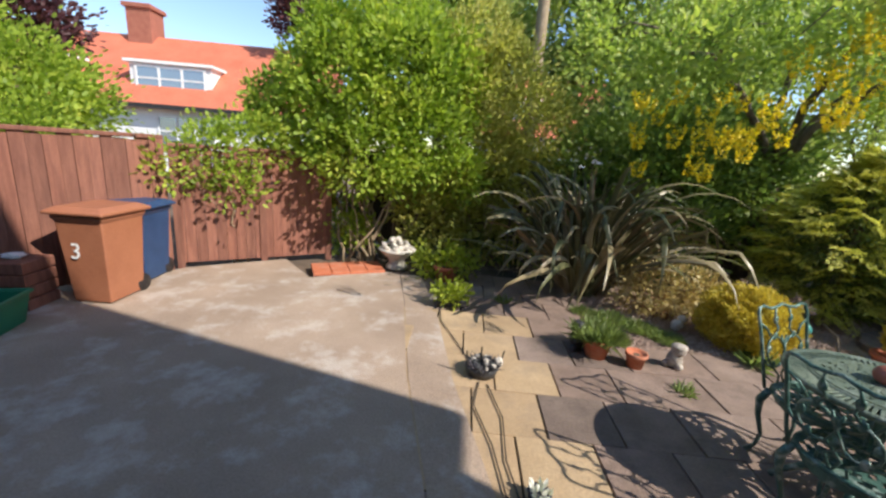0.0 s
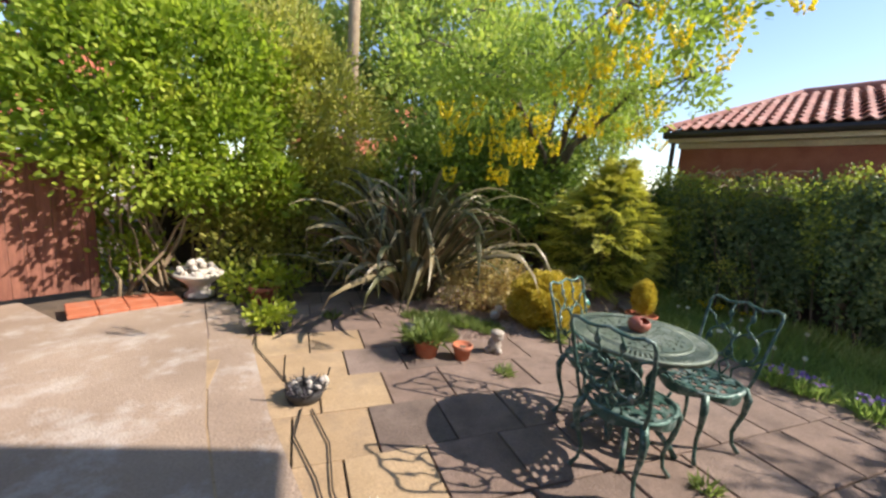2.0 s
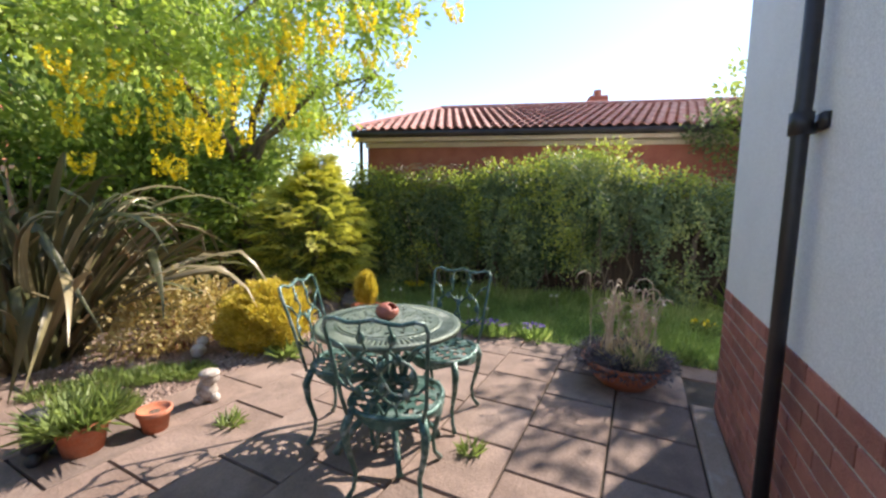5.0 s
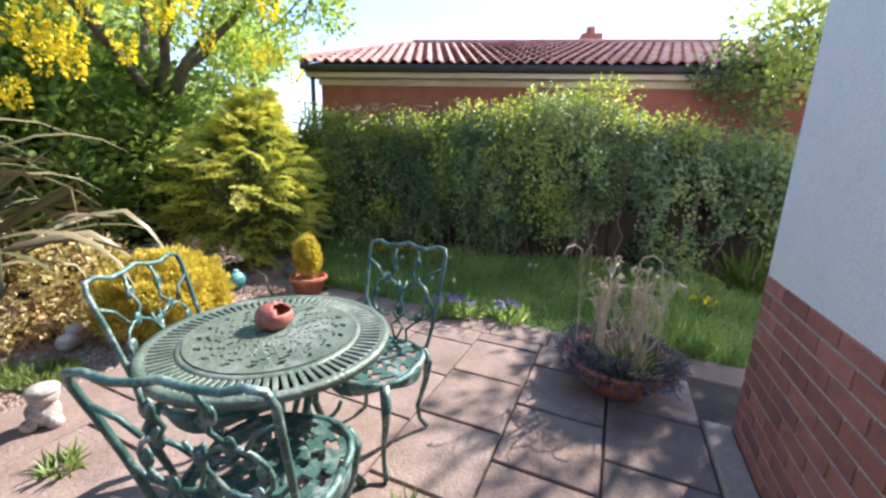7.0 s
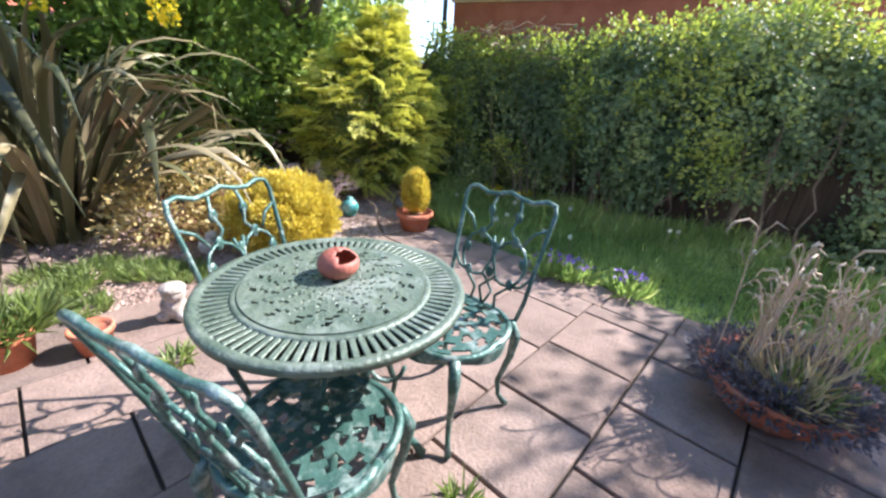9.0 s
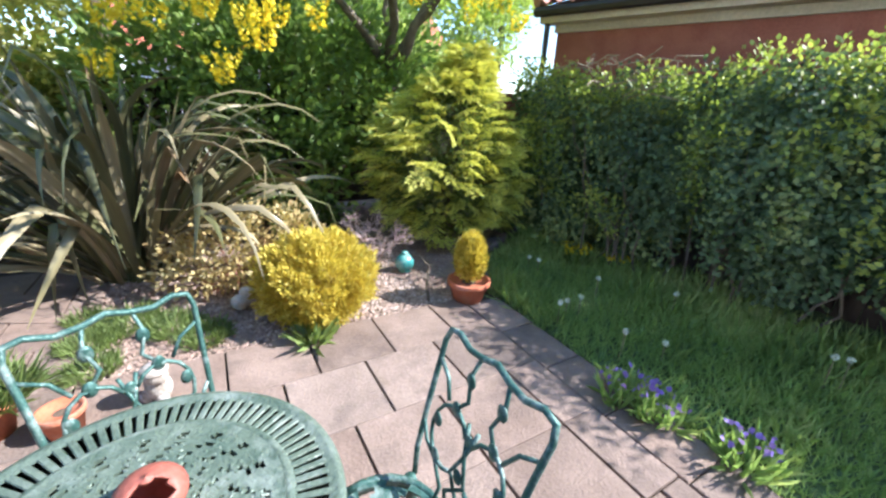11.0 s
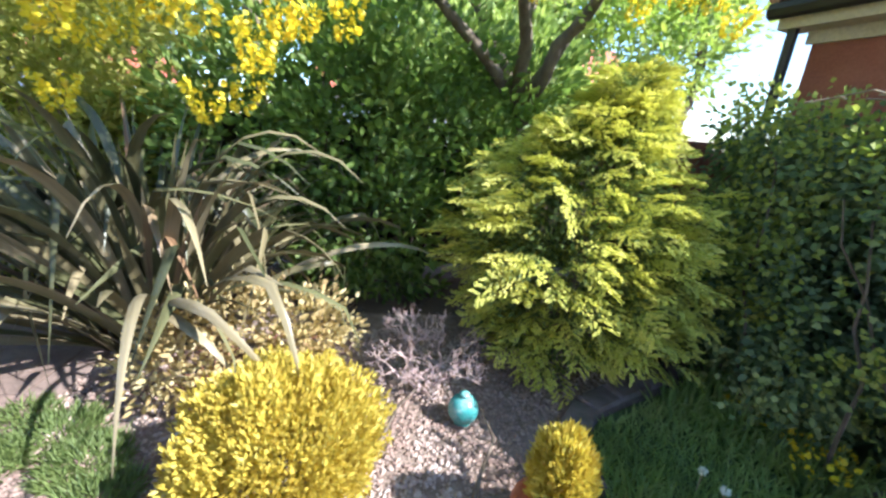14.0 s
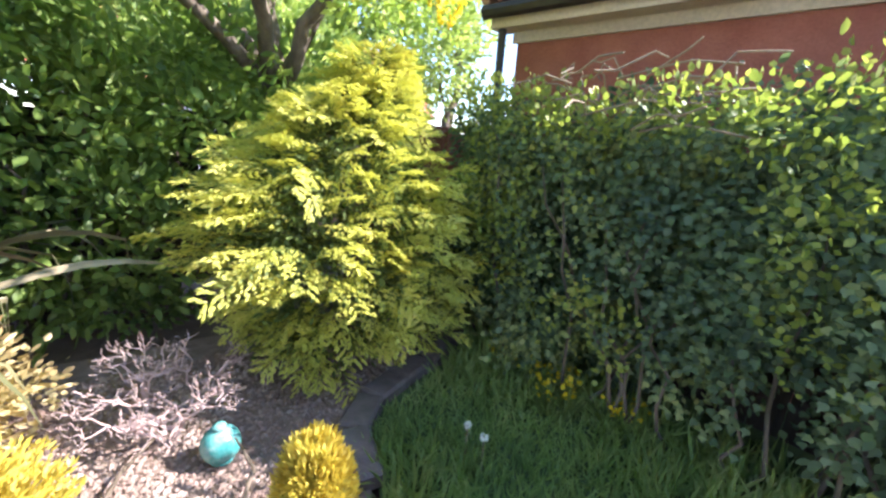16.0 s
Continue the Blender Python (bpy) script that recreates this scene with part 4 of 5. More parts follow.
def neighbour():
    ang = math.degrees(math.atan2(-0.954, 0.30))
    b = thing("brick_building", "low red brick building with a pantiled roof behind the hedge", "building", 5.9, 5.07, 0, ang)
    W, D, E, R, LEN = 0.25, 5.4, 2.42, 3.50, 7.4
    part("wall", Geo().box(0.12, W, 0, LEN, D - W, E), BRICK_WALL, b, "plain red brick wall")
    part("fascia", Geo().box(-0.02, 0.05, E - 0.05, LEN, W, E + 0.07).box(0.09, W - 0.03, E - 0.13, LEN, W, E - 0.05), FASCIA, b, "cream painted band under the eave")
    part("gutter", Geo().tube([(-0.06, 0.0, E + 0.06), (LEN, 0.0, E + 0.06)], 0.055, 8).tube([(0.06, 0.10, 0), (0.06, 0.10, E)], 0.035, 8), GUTTER, b, "black plastic gutter and downpipe")
    rise, run = R - E - 0.12, D / 2
    deck = part("roof", Geo().add([(-0.05, -0.02, E + 0.09), (LEN, -0.02, E + 0.09), (LEN, run, R - 0.03), (1.0, run, R - 0.03), (-0.05, D, E + 0.09), (LEN, D, E + 0.09)], [(0, 1, 2, 3), (3, 2, 5, 4), (0, 3, 4)]), TILE, b)
    part("ridge", Geo().tube([(1.0, run, R + 0.02), (LEN, run, R + 0.02)], 0.07, 8).tube([(-0.05, -0.02, E + 0.16), (1.0, run, R + 0.02)], 0.06, 8), TILE, b, "rounded ridge tiles")
    part("chimney", Geo().box(4.35, run + 0.5, R - 0.3, 4.75, run + 0.9, R + 0.35, 0.02).tube([(4.55, run + 0.7, R + 0.35), (4.55, run + 0.7, R + 0.5)], 0.09, 8), BRICK_WALL, b, "small red brick chimney")
    tm = tile_mesh()
    slope = math.hypot(rise, run)
    pitch = math.degrees(math.atan2(rise, run))
    rows = int(slope / 0.30)
    rest = Geo()
    count = 0
    for r in range(rows):
        s = r * 0.30
        x = -0.02 + 1.05 * (s / slope)
        while x < LEN - 0.25:
            m = pose(x, s * run / slope - 0.04, E + 0.125 + s * rise / slope, pitch, 0, 0)
            if count < 300:
                o = part("tile", tm, None, deck)
                o.matrix_local = m
                count += 1
            else:
                rest.add([m @ v.co for v in tm.vertices], [tuple(p.vertices) for p in tm.polygons])
            x += 0.155
    if rest.v:
        tagged(part("upper_tiles", rest, TILE, deck), kind="stuff")


neighbour()


# ---- far houses ----
def window(parent, x, y, z, w, h, cols=3, rows=2):
    """A white framed window whose face looks along -y of its parent."""
    t_ = 0.08
    ring = [(x, z), (x + w, z), (x + w, z + h), (x, z + h), (x + t_, z + t_), (x + w - t_, z + t_), (x + w - t_, z + h - t_), (x + t_, z + h - t_)]
    f = Geo().add([(p, y - 0.06, q) for p, q in ring] + [(p, y + 0.004, q) for p, q in ring],
                  [(i, (i + 1) % 4, 4 + (i + 1) % 4, 4 + i) for i in range(4)] + [(8 + (i + 1) % 4, 8 + i, 12 + i, 12 + (i + 1) % 4) for i in range(4)] + [((i + 1) % 4, i, 8 + i, 8 + (i + 1) % 4) for i in range(4)] + [(4 + i, 4 + (i + 1) % 4, 12 + (i + 1) % 4, 12 + i) for i in range(4)])
    fr = part("window", f, WHITE, parent, "white framed window")
    for c in range(1, cols):
        cx = x + (w - 0.08) * c / cols
        part("mullion", Geo().box(cx, y - 0.058, z + t_, cx + 0.08, y, z + h - t_), WHITE, fr)
    for r in range(1, rows):
        part("transom", Geo().box(x + t_, y - 0.052, z + h * r / rows - 0.03, x + w - t_, y - 0.004, z + h * r / rows + 0.03), WHITE, fr)
    for c in range(cols):
        for r in range(rows):
            x0, x1 = x + 0.08 + (w - 0.08) * c / cols, x + (w - 0.08) * (c + 1) / cols
            part("pane", Geo().box(x0, y - 0.03, z + 0.04 + h * r / rows, x1, y - 0.02, z + h * (r + 1) / rows - 0.03), GLASS, fr)


def bungalow(x, y, rz_, label):
    h = thing("house", label, "house", x, y, 0, rz_)
    part("wall", Geo().box(-6, 0, 0, 7, 7, 2.6), RENDER, h, "pale rendered wall")
    roof = Geo().add([(-6.4, -0.45, 2.55), (7.4, -0.45, 2.55), (7.4, 3.5, 5.75), (-6.4, 3.5, 5.75), (-6.4, 7.45, 2.55), (7.4, 7.45, 2.55)], [(0, 1, 2, 3), (3, 2, 5, 4), (0, 3, 4), (1, 5, 2), (0, 4, 5, 1)])
    part("roof", roof, ROOF_FAR, h, "orange-red tiled roof")
    part("fascia", Geo().box(-6.4, -0.5, 2.42, 7.4, -0.42, 2.58), GUTTER, h)
    part("chimney", Geo().box(-1.7, 3.0, 5.0, -0.7, 4.0, 6.9, 0.03).box(-1.8, 2.9, 6.75, -0.6, 4.1, 6.95, 0.03), BRICK_WALL, h, "red brick chimney")
    part("flashing", Geo().box(-1.78, 2.92, 5.05, -0.62, 3.0, 5.28), WHITE, h, "pale lead flashing")
    d = part("dormer", Geo().box(-0.2, 0.55, 3.05, 2.9, 3.4, 4.15).box(-0.35, 0.4, 4.15, 3.05, 3.4, 4.27, 0.02), WHITE, h, "white flat-roofed dormer")
    d2 = part("dormer", Geo().box(-5.4, 0.55, 3.05, -2.6, 3.4, 4.15).box(-5.5, 0.4, 4.15, -2.4, 3.4, 4.27, 0.02), WHITE, h, "white flat-roofed dormer")
    window(h, 0.0, 0.55, 3.12, 2.7, 0.98)
    window(h, -5.2, 0.55, 3.12, 2.4, 0.98)
    window(h, 1.0, 0.0, 1.0, 2.2, 1.2)
    return h


bungalow(-13.3, 15.5, 8, "pale bungalow with an orange tiled roof and white dormer")
bungalow(6.4, 19.0, 0, "white house with an orange roof beyond the back trees")

pole = thing("telegraph_pole", "tall grey-brown wooden telegraph pole beyond the fence", "pole", 1.36, 8.6, 0)
part("post", Geo().tube([(0, 0, 0), (0, 0, 8)], [0.13, 0.10], 10), PALE_STEM, pole, "", True)


def branch_tree():
    """Light, open tree beyond the end of the hedge, whose crown dapples the patio."""
    t = thing("ash_tree", "open-crowned green tree beyond the end of the hedge", "tree", 7.6, -1.7, 0)
    part("trunk", Geo().tube(arc((0, 0, -0.1), (0, 0, 3.6), 0, 8, 0.04), taper(0.13, 0.05, 8), 8), BARK, t, "", True)
    blobs = [(-0.4, 0.2, 3.3, 0.7, 0.8, 0.6), (0.4, -0.4, 3.6, 0.8, 0.8, 0.6), (-0.2, 0.9, 3.0, 0.6, 0.6, 0.45), (0.1, 0.1, 4.3, 0.8, 0.8, 0.5), (-0.3, 0.9, 2.3, 0.5, 0.6, 0.4)]
    for q in blobs:
        part("limb", Geo().tube(arc((0, 0, 1.8), q[:3], 0.1, 5, 0.05), taper(0.045, 0.01, 5), 6), BARK, t, "", True)
    pos, dirs = clumps(blobs, 300, 11, 0.10, (0.2, 1.05))
    n = len(pos)
    part("crown", leaves("crown", pos, dirs, 0.11 * rng.uniform(0.6, 1.2, n), 0.055, L_TREE, OVAL), None, t)


branch_tree()


shrub("climbing_plant", "dark green climbing plant over the end of the brick building", 7.45, -0.35,
      [(0.0, 0.25, 2.45, 0.16, 0.25, 0.3), (0.0, -0.1, 2.3, 0.2, 0.35, 0.45), (0.05, -0.4, 2.6, 0.2, 0.35, 0.35), (0.25, -0.5, 2.85, 0.3, 0.4, 0.2), (0.0, -0.2, 1.7, 0.16, 0.3, 0.4), (0.0, -0.1, 1.1, 0.12, 0.2, 0.4)],
      240, 12, 0.06, 0.055, 0.04, L_IVY, 6, 1.2, 0.014, base=0.12, stem_mat=BARK, category="climber")

# ---- table and chairs ----
def pierced_disc(r0, r1, rings, sectors, keep, z=0.0):
    g = Geo()
    vs = [((r0 + (r1 - r0) * i / rings) * math.cos(2 * math.pi * k / sectors), (r0 + (r1 - r0) * i / rings) * math.sin(2 * math.pi * k / sectors), z) for i in range(rings + 1) for k in range(sectors)]
    fs = [(i * sectors + k, i * sectors + (k + 1) % sectors, (i + 1) * sectors + (k + 1) % sectors, (i + 1) * sectors + k) for i in range(rings) for k in range(sectors) if keep((i + 0.5) / rings, (k + 0.5) / sectors)]
    return g.add(vs, fs)


def solid(ob, thickness):
    m = ob.modifiers.new("solid", "SOLIDIFY")
    m.thickness = thickness
    return ob


def cabriole(x, y, h, sx, sy):
    """One curved leg from a seat or table corner down to a small foot."""
    p = [(x, y, h), (x + 0.022 * sx, y + 0.022 * sy, h - 0.07), (x + 0.015 * sx, y + 0.015 * sy, h * 0.62), (x - 0.012 * sx, y - 0.012 * sy, h * 0.32), (x - 0.004 * sx, y - 0.004 * sy, 0.06), (x + 0.022 * sx, y + 0.022 * sy, 0.012)]
    return Geo().tube(p, [0.02, 0.022, 0.015, 0.011, 0.010, 0.014], 8)


def round_table():
    R, H = 0.378, 0.69
    t = thing("garden_table", "round green cast-metal garden table with pierced top", "table", 2.19, 1.83, 0)
    top = part("tabletop", Geo().lathe([(R - 0.035, H - 0.004), (R - 0.02, H + 0.004), (R - 0.004, H + 0.002), (R, H - 0.006), (R - 0.004, H - 0.022), (R - 0.03, H - 0.020), (R - 0.035, H - 0.004)], 72), GREEN_TOP, t, "", True)
    bars = Geo()
    for k in range(84):
        a = 360 * k / 84
        bars.box(R - 0.105, -0.0075, H - 0.012, R - 0.030, 0.0075, H, 0.002, pose(0, 0, 0, 0, 0, a))
    tagged(part("slot_ring", bars, GREEN_TOP, top), kind="stuff")
    part("inner_band", Geo().lathe([(R - 0.125, H - 0.004), (R - 0.118, H + 0.004), (R - 0.104, H + 0.004), (R - 0.098, H - 0.004), (R - 0.104, H - 0.014), (R - 0.12, H - 0.014), (R - 0.125, H - 0.004)], 64), GREEN_TOP, top, "", True)
    solid(part("rosette", pierced_disc(0.012, R - 0.12, 26, 216, lambda r, a: math.cos(a * 18 * 2 * math.pi + 6 * math.sin(r * 9)) * math.sin(r * 27 + 0.8) < 0.52 or r < 0.12 or r > 0.94, H - 0.002), GREEN_TOP, top), 0.01)
    relief = Geo()
    for k in range(14):
        a = 2 * math.pi * k / 14
        for j in range(10):
            u = j / 9
            r, b = 0.045 + 0.185 * u, a + 0.35 * math.sin(u * 2.2)
            cx, cy = r * math.cos(b), r * math.sin(b)
            for h in (-1, 1):
                w = (0.010 + 0.026 * math.sin(math.pi * min(1, u + 0.12)))
                d = b + h * 0.95
                relief.tube([(cx, cy, H + 0.002), (cx + 0.6 * w * math.cos(d), cy + 0.6 * w * math.sin(d), H + 0.006), (cx + w * math.cos(d - 0.25 * h), cy + w * math.sin(d - 0.25 * h), H + 0.001)], [0.0030, 0.0052, 0.0018], 5)
        relief.tube([((0.045 + 0.19 * u) * math.cos(a + 0.35 * math.sin(u * 2.2)), (0.045 + 0.19 * u) * math.sin(a + 0.35 * math.sin(u * 2.2)), H + 0.003) for u in np.linspace(0, 1, 8)], 0.0035, 5)
    tagged(part("relief", relief, GREEN_TOP, top, "", True), kind="stuff")
    for i in range(4):
        a = math.pi / 4 + i * math.pi / 2
        c, s = math.cos(a), math.sin(a)
        p = [(0.27 * c, 0.27 * s, H - 0.02), (0.22 * c, 0.22 * s, 0.60), (0.10 * c, 0.10 * s, 0.46), (0.07 * c, 0.07 * s, 0.30), (0.16 * c, 0.16 * s, 0.16), (0.25 * c, 0.25 * s, 0.06), (0.28 * c, 0.28 * s, 0.012)]
        leg = part("leg", Geo().tube(p, [0.016, 0.018, 0.016, 0.015, 0.018, 0.014, 0.018], 8), GREEN_IRON, t, "", True)
        scroll = [((0.15 + 0.06 * math.cos(u)) * c, (0.15 + 0.06 * math.cos(u)) * s, 0.42 + 0.085 * math.sin(u)) for u in np.linspace(0.4, 6.0, 14)]
        part("scroll", Geo().tube(scroll, 0.008, 6), GREEN_IRON, leg, "", True)
    part("shelf", Geo().lathe([(0.012, 0.20), (0.10, 0.205), (0.11, 0.20), (0.10, 0.19), (0.012, 0.19)], 24), GREEN_IRON, t, "", True)


round_table()


def garden_chair():
    """Local: the sitter looks along +y; the back stands at y = -0.19."""
    t = thing("garden_chair", "ornate green cast-metal garden chair with worn vine-pattern back", "chair", 0, 0, 0, 0, "chairs round the table")
    H, B = 0.42, -0.19

    def on_back(x, z):
        return (x * (1 + 0.12 * (z - H)), B - 0.32 * max(0.0, z - H) ** 1.2 + 0.10 * x * x * 4 * 0.25, z)

    outline = [(-0.165, H), (-0.18, 0.5), (-0.185, 0.62), (-0.19, 0.74), (-0.195, 0.83), (-0.185, 0.865), (-0.15, 0.872), (-0.10, 0.855), (-0.05, 0.86), (0, 0.875), (0.05, 0.86), (0.10, 0.855), (0.15, 0.872), (0.185, 0.865), (0.195, 0.83), (0.19, 0.74), (0.185, 0.62), (0.18, 0.5), (0.165, H)]
    back = part("backrest", Geo().tube([on_back(x, z) for x, z in outline], 0.009, 8), GREEN_IRON, t, "", True)
    arcs = []
    for s in (-1, 1):
        arcs.append([(s * (0.075 + 0.07 * math.cos(u)), 0.615 + 0.085 * math.sin(u)) for u in np.linspace(-2.2, 2.6, 12)])
        arcs.append([(s * 0.05, 0.865), (s * 0.065, 0.80), (s * 0.045, 0.74), (s * 0.085, 0.69)])
        arcs.append([(s * 0.185, 0.60), (s * 0.15, 0.55), (s * 0.10, 0.53), (s * 0.05, 0.48), (s * 0.06, H)])
        arcs.append([(s * 0.19, 0.78), (s * 0.14, 0.75), (s * 0.11, 0.70)])
        arcs.append([(s * 0.02, 0.70), (0, 0.62), (s * -0.03, 0.55), (s * 0.03, 0.49), (0, H)])
    for a in arcs:
        part("vine", Geo().tube([on_back(x, z) for x, z in a], 0.0062, 6), GREEN_IRON, back, "", True)
    for x, z in ((-0.075, 0.70), (0.075, 0.70), (0, 0.66), (-0.06, 0.79), (0.06, 0.79), (-0.13, 0.63), (0.13, 0.63), (0, 0.56), (-0.10, 0.54), (0.10, 0.54)):
        part("leaf", Geo().ball(on_back(x, z), 0.021, (0.9, 0.35, 1.2), 7, 5), GREEN_IRON, back, "", True)
    seat = part("seat", Geo().tube([(0.20 * math.cos(u) * (1 + 0.10 * abs(math.sin(2 * u))), 0.005 + 0.20 * math.sin(u) * (1 + 0.10 * abs(math.sin(2 * u))), H) for u in np.linspace(0, 2 * math.pi, 33)], 0.013, 8), GREEN_IRON, t, "", True)
    solid(part("lattice", pierced_disc(0.02, 0.205, 9, 72, lambda r, a: math.cos(a * 8 * 2 * math.pi + 6 * r) * math.sin(r * 14) < 0.25 or r < 0.15, H), GREEN_IRON, seat), 0.008)
    apron = [(0.213 * math.cos(u), 0.005 + 0.213 * math.sin(u)) for u in np.linspace(0, 2 * math.pi, 41)]
    g = Geo()
    n = len(apron)
    g.add([(x, y, H - 0.003) for x, y in apron] + [(x * 0.985, y * 0.985, H - 0.038 - 0.014 * math.cos(8 * math.pi * i / (n - 1))) for i, (x, y) in enumerate(apron)], [(i, i + 1, n + i + 1, n + i) for i in range(n - 1)])
    solid(part("apron", g, GREEN_IRON, seat), 0.006)
    for sx, sy in ((-1, -1), (1, -1), (-1, 1), (1, 1)):
        part("leg", cabriole(0.155 * sx, 0.165 * sy, H, sx, sy), GREEN_IRON, t, "", True)
    return t


def place_chair(ob, bx, by, fx, fy):
    """bx, by: middle of the back; fx, fy: the way the chair faces."""
    n = math.hypot(fx, fy)
    return pose(bx + fx / n * 0.31, by + fy / n * 0.31, 0, 0, 0, math.degrees(math.atan2(-fx, fy)))


chair = garden_chair()
chair.matrix_world = place_chair(chair, 2.10, 2.39, 0.36, -0.93)
copy_thing(chair, place_chair(chair, 2.93, 1.74, -0.98, -0.02))
copy_thing(chair, place_chair(chair, 1.69, 1.55, 0.95, 0.30))

orn = thing("clay_ornament", "round red clay ornament with a dark opening on the table", "ornament", 2.22, 1.86, 0.692, -62)
body = Geo()
seg, rings = 24, 14
vs = []
for i in range(rings + 1):
    tt = math.pi * i / rings
    for k in range(seg):
        a = 2 * math.pi * k / seg
        vs.append((0.062 * math.sin(tt) * math.cos(a), 0.062 * math.sin(tt) * math.sin(a), 0.046 - 0.046 * math.cos(tt)))
body.add(vs, [(i * seg + k, i * seg + (k + 1) % seg, (i + 1) * seg + (k + 1) % seg, (i + 1) * seg + k) for i in range(rings) for k in range(seg)
              if not (9 <= i < 13 and (k in (20, 21, 22, 23, 0, 1) if i < 11 else k in (19, 20, 21, 22, 23, 0, 1, 2)))])
CLAY = material("red_clay", (0.30, 0.085, 0.06), (0.40, 0.13, 0.09), 0.6, 12, 80, 0.2)
solid(part("shell", body, CLAY, orn, "", True), 0.006)


# ---- pots, figures and planters ----
def plant_pot(name, label, x, y, r, h, mat=TERRACOTTA, group="terracotta pots"):
    t = thing(name, label, "plant pot", x, y, 0, 0, group)
    part("pot", Geo().lathe([(r * 0.66, 0.0), (r * 0.70, 0.0), (r * 0.93, h * 0.78), (r * 1.0, h * 0.78), (r * 1.03, h * 0.82), (r * 1.03, h * 0.98), (r, h), (r * 0.90, h), (r * 0.86, h * 0.86), (r * 0.1, h * 0.84)], 28), mat, t, "", True)
    part("soil", Geo().lathe([(r * 0.02, h * 0.85), (r * 0.84, h * 0.84), (r * 0.86, h * 0.80), (r * 0.02, h * 0.80)], 20), SOIL, t)
    return t


def tuft(parent, name, n, x, y, z, rad, length, width, mat, lean=0.8, label="", shape=BLADE, bend=0.3):
    a = rng.uniform(0, 6.28, n)
    r = rad * np.sqrt(rng.random(n))
    pos = np.stack([x + r * np.cos(a), y + r * np.sin(a), np.full(n, z)], 1)
    d = np.stack([np.cos(a) * lean * rng.random(n), np.sin(a) * lean * rng.random(n), rng.uniform(0.5, 1.2, n)], 1) + rng.normal(size=(n, 3)) * 0.15
    return part(name, leaves(name, pos, d, length * rng.uniform(0.5, 1.2, n), width, mat, shape, 0.2, None, None, bend), None, parent, label)


p1 = plant_pot("plant_pot", "terracotta pot overflowing with a wispy green plant", 1.41, 3.22, 0.12, 0.17)
tuft(p1, "foliage", 620, 0, 0.03, 0.14, 0.14, 0.17, 0.007, L_WEED, 1.8)
plant_pot("plant_pot", "small empty terracotta pot on the paving", 1.69, 3.10, 0.085, 0.13)
p3 = plant_pot("plant_pot", "red pot with a leafy green plant", 0.02, 4.9, 0.16, 0.20)
pos, dirs = clumps([(0.02, 0.06, 0.30, 0.2, 0.16, 0.13), (-0.24, 0.06, 0.2, 0.18, 0.14, 0.2), (0.25, 0.12, 0.2, 0.14, 0.12, 0.14)], 60, 10, 0.05)
part("plant", leaves("plant", pos, dirs, 0.075, 0.045, L_LIME, OVAL), None, p3, "pale green leafy plant")
p4 = plant_pot("plant_pot", "terracotta pot with a small golden dwarf conifer", 4.03, 3.42, 0.165, 0.17)
n = 4200
d = unit(rng.normal(size=(n, 3)))
lump = np.array([1 + 0.16 * noise.noise(Vector(q) * 3) for q in d])[:, None]
pos = d * lump * rng.uniform(0.4, 1, (n, 1)) ** 0.5 * np.array([0.105, 0.105, 0.19]) + np.array([0.0, 0, 0.35])
pos[:, :2] *= (1.25 - 0.9 * (pos[:, 2:3] - 0.17))
part("foliage", leaves("foliage", pos, d * 0.6 + np.array([0, 0, 0.8]) + rng.normal(size=pos.shape) * 0.3, 0.045 * rng.uniform(0.6, 1.2, n), 0.014, L_GOLD), None, p4, "golden foliage")

urn = thing("stone_urn", "pale stone urn piled with whitish shells and stones", "urn", -0.68, 5.25, 0)
part("bowl", Geo().lathe([(0.13, 0), (0.15, 0), (0.15, 0.03), (0.10, 0.08), (0.12, 0.14), (0.19, 0.20), (0.25, 0.25), (0.26, 0.27), (0.24, 0.28), (0.02, 0.27)], 28), PALE_STONE, urn, "", True)
for i in range(34):
    a, r = rng.uniform(0, 6.28), 0.2 * math.sqrt(rng.random())
    part("stone", Geo().ball((0, 0, 0), rng.uniform(0.035, 0.06), (1, 0.75, 0.6), 8, 5, 0.35), PALE_STONE, urn).matrix_local = pose(r * math.cos(a), r * math.sin(a), 0.29 + 0.16 * (1 - r / 0.2) * rng.random(), rng.uniform(0, 90), rng.uniform(0, 90), 0)

plinth = thing("tile_plinth", "low plinth of red clay paving tiles under the bush", "plinth", -1.58, 4.56, 0, 26)
for i in range(4):
    for j in range(2):
        part("tile", Geo().box(0.225 * i, 0.225 * j, 0, 0.225 * i + 0.218, 0.225 * j + 0.218, 0.04, 0.006), TERRACOTTA, plinth)

# small mixed planters at the edge of the concrete
tr = thing("planter", "low grey planter with bright green leaves beside the concrete", "planter", 0.12, 4.06, 0, 12)
part("tray", Geo().box(-0.16, -0.09, 0, 0.16, 0.09, 0.09, 0.015), DARK, tr)
pos, dirs = clumps([(0.02, 0, 0.15, 0.17, 0.12, 0.1)], 40, 10, 0.035)
part("plant", leaves("plant", pos, dirs, 0.06, 0.035, L_LIME, OVAL), None, tr, "bright green leaves")
part("pebble", Geo().ball((-0.18, -0.04, 0.10), 0.045, (1, 0.8, 0.8), 10, 6, 0.3), PALE_STONE, tr, "white stone")
mp = thing("planter", "small dark planter with grey foliage, pebbles and black spikes", "planter", 0.42, 2.76, 0, -20)
part("tray", Geo().lathe([(0.10, 0), (0.14, 0.0), (0.17, 0.09), (0.16, 0.11), (0.02, 0.10)], 18), DARK, mp, "", True)
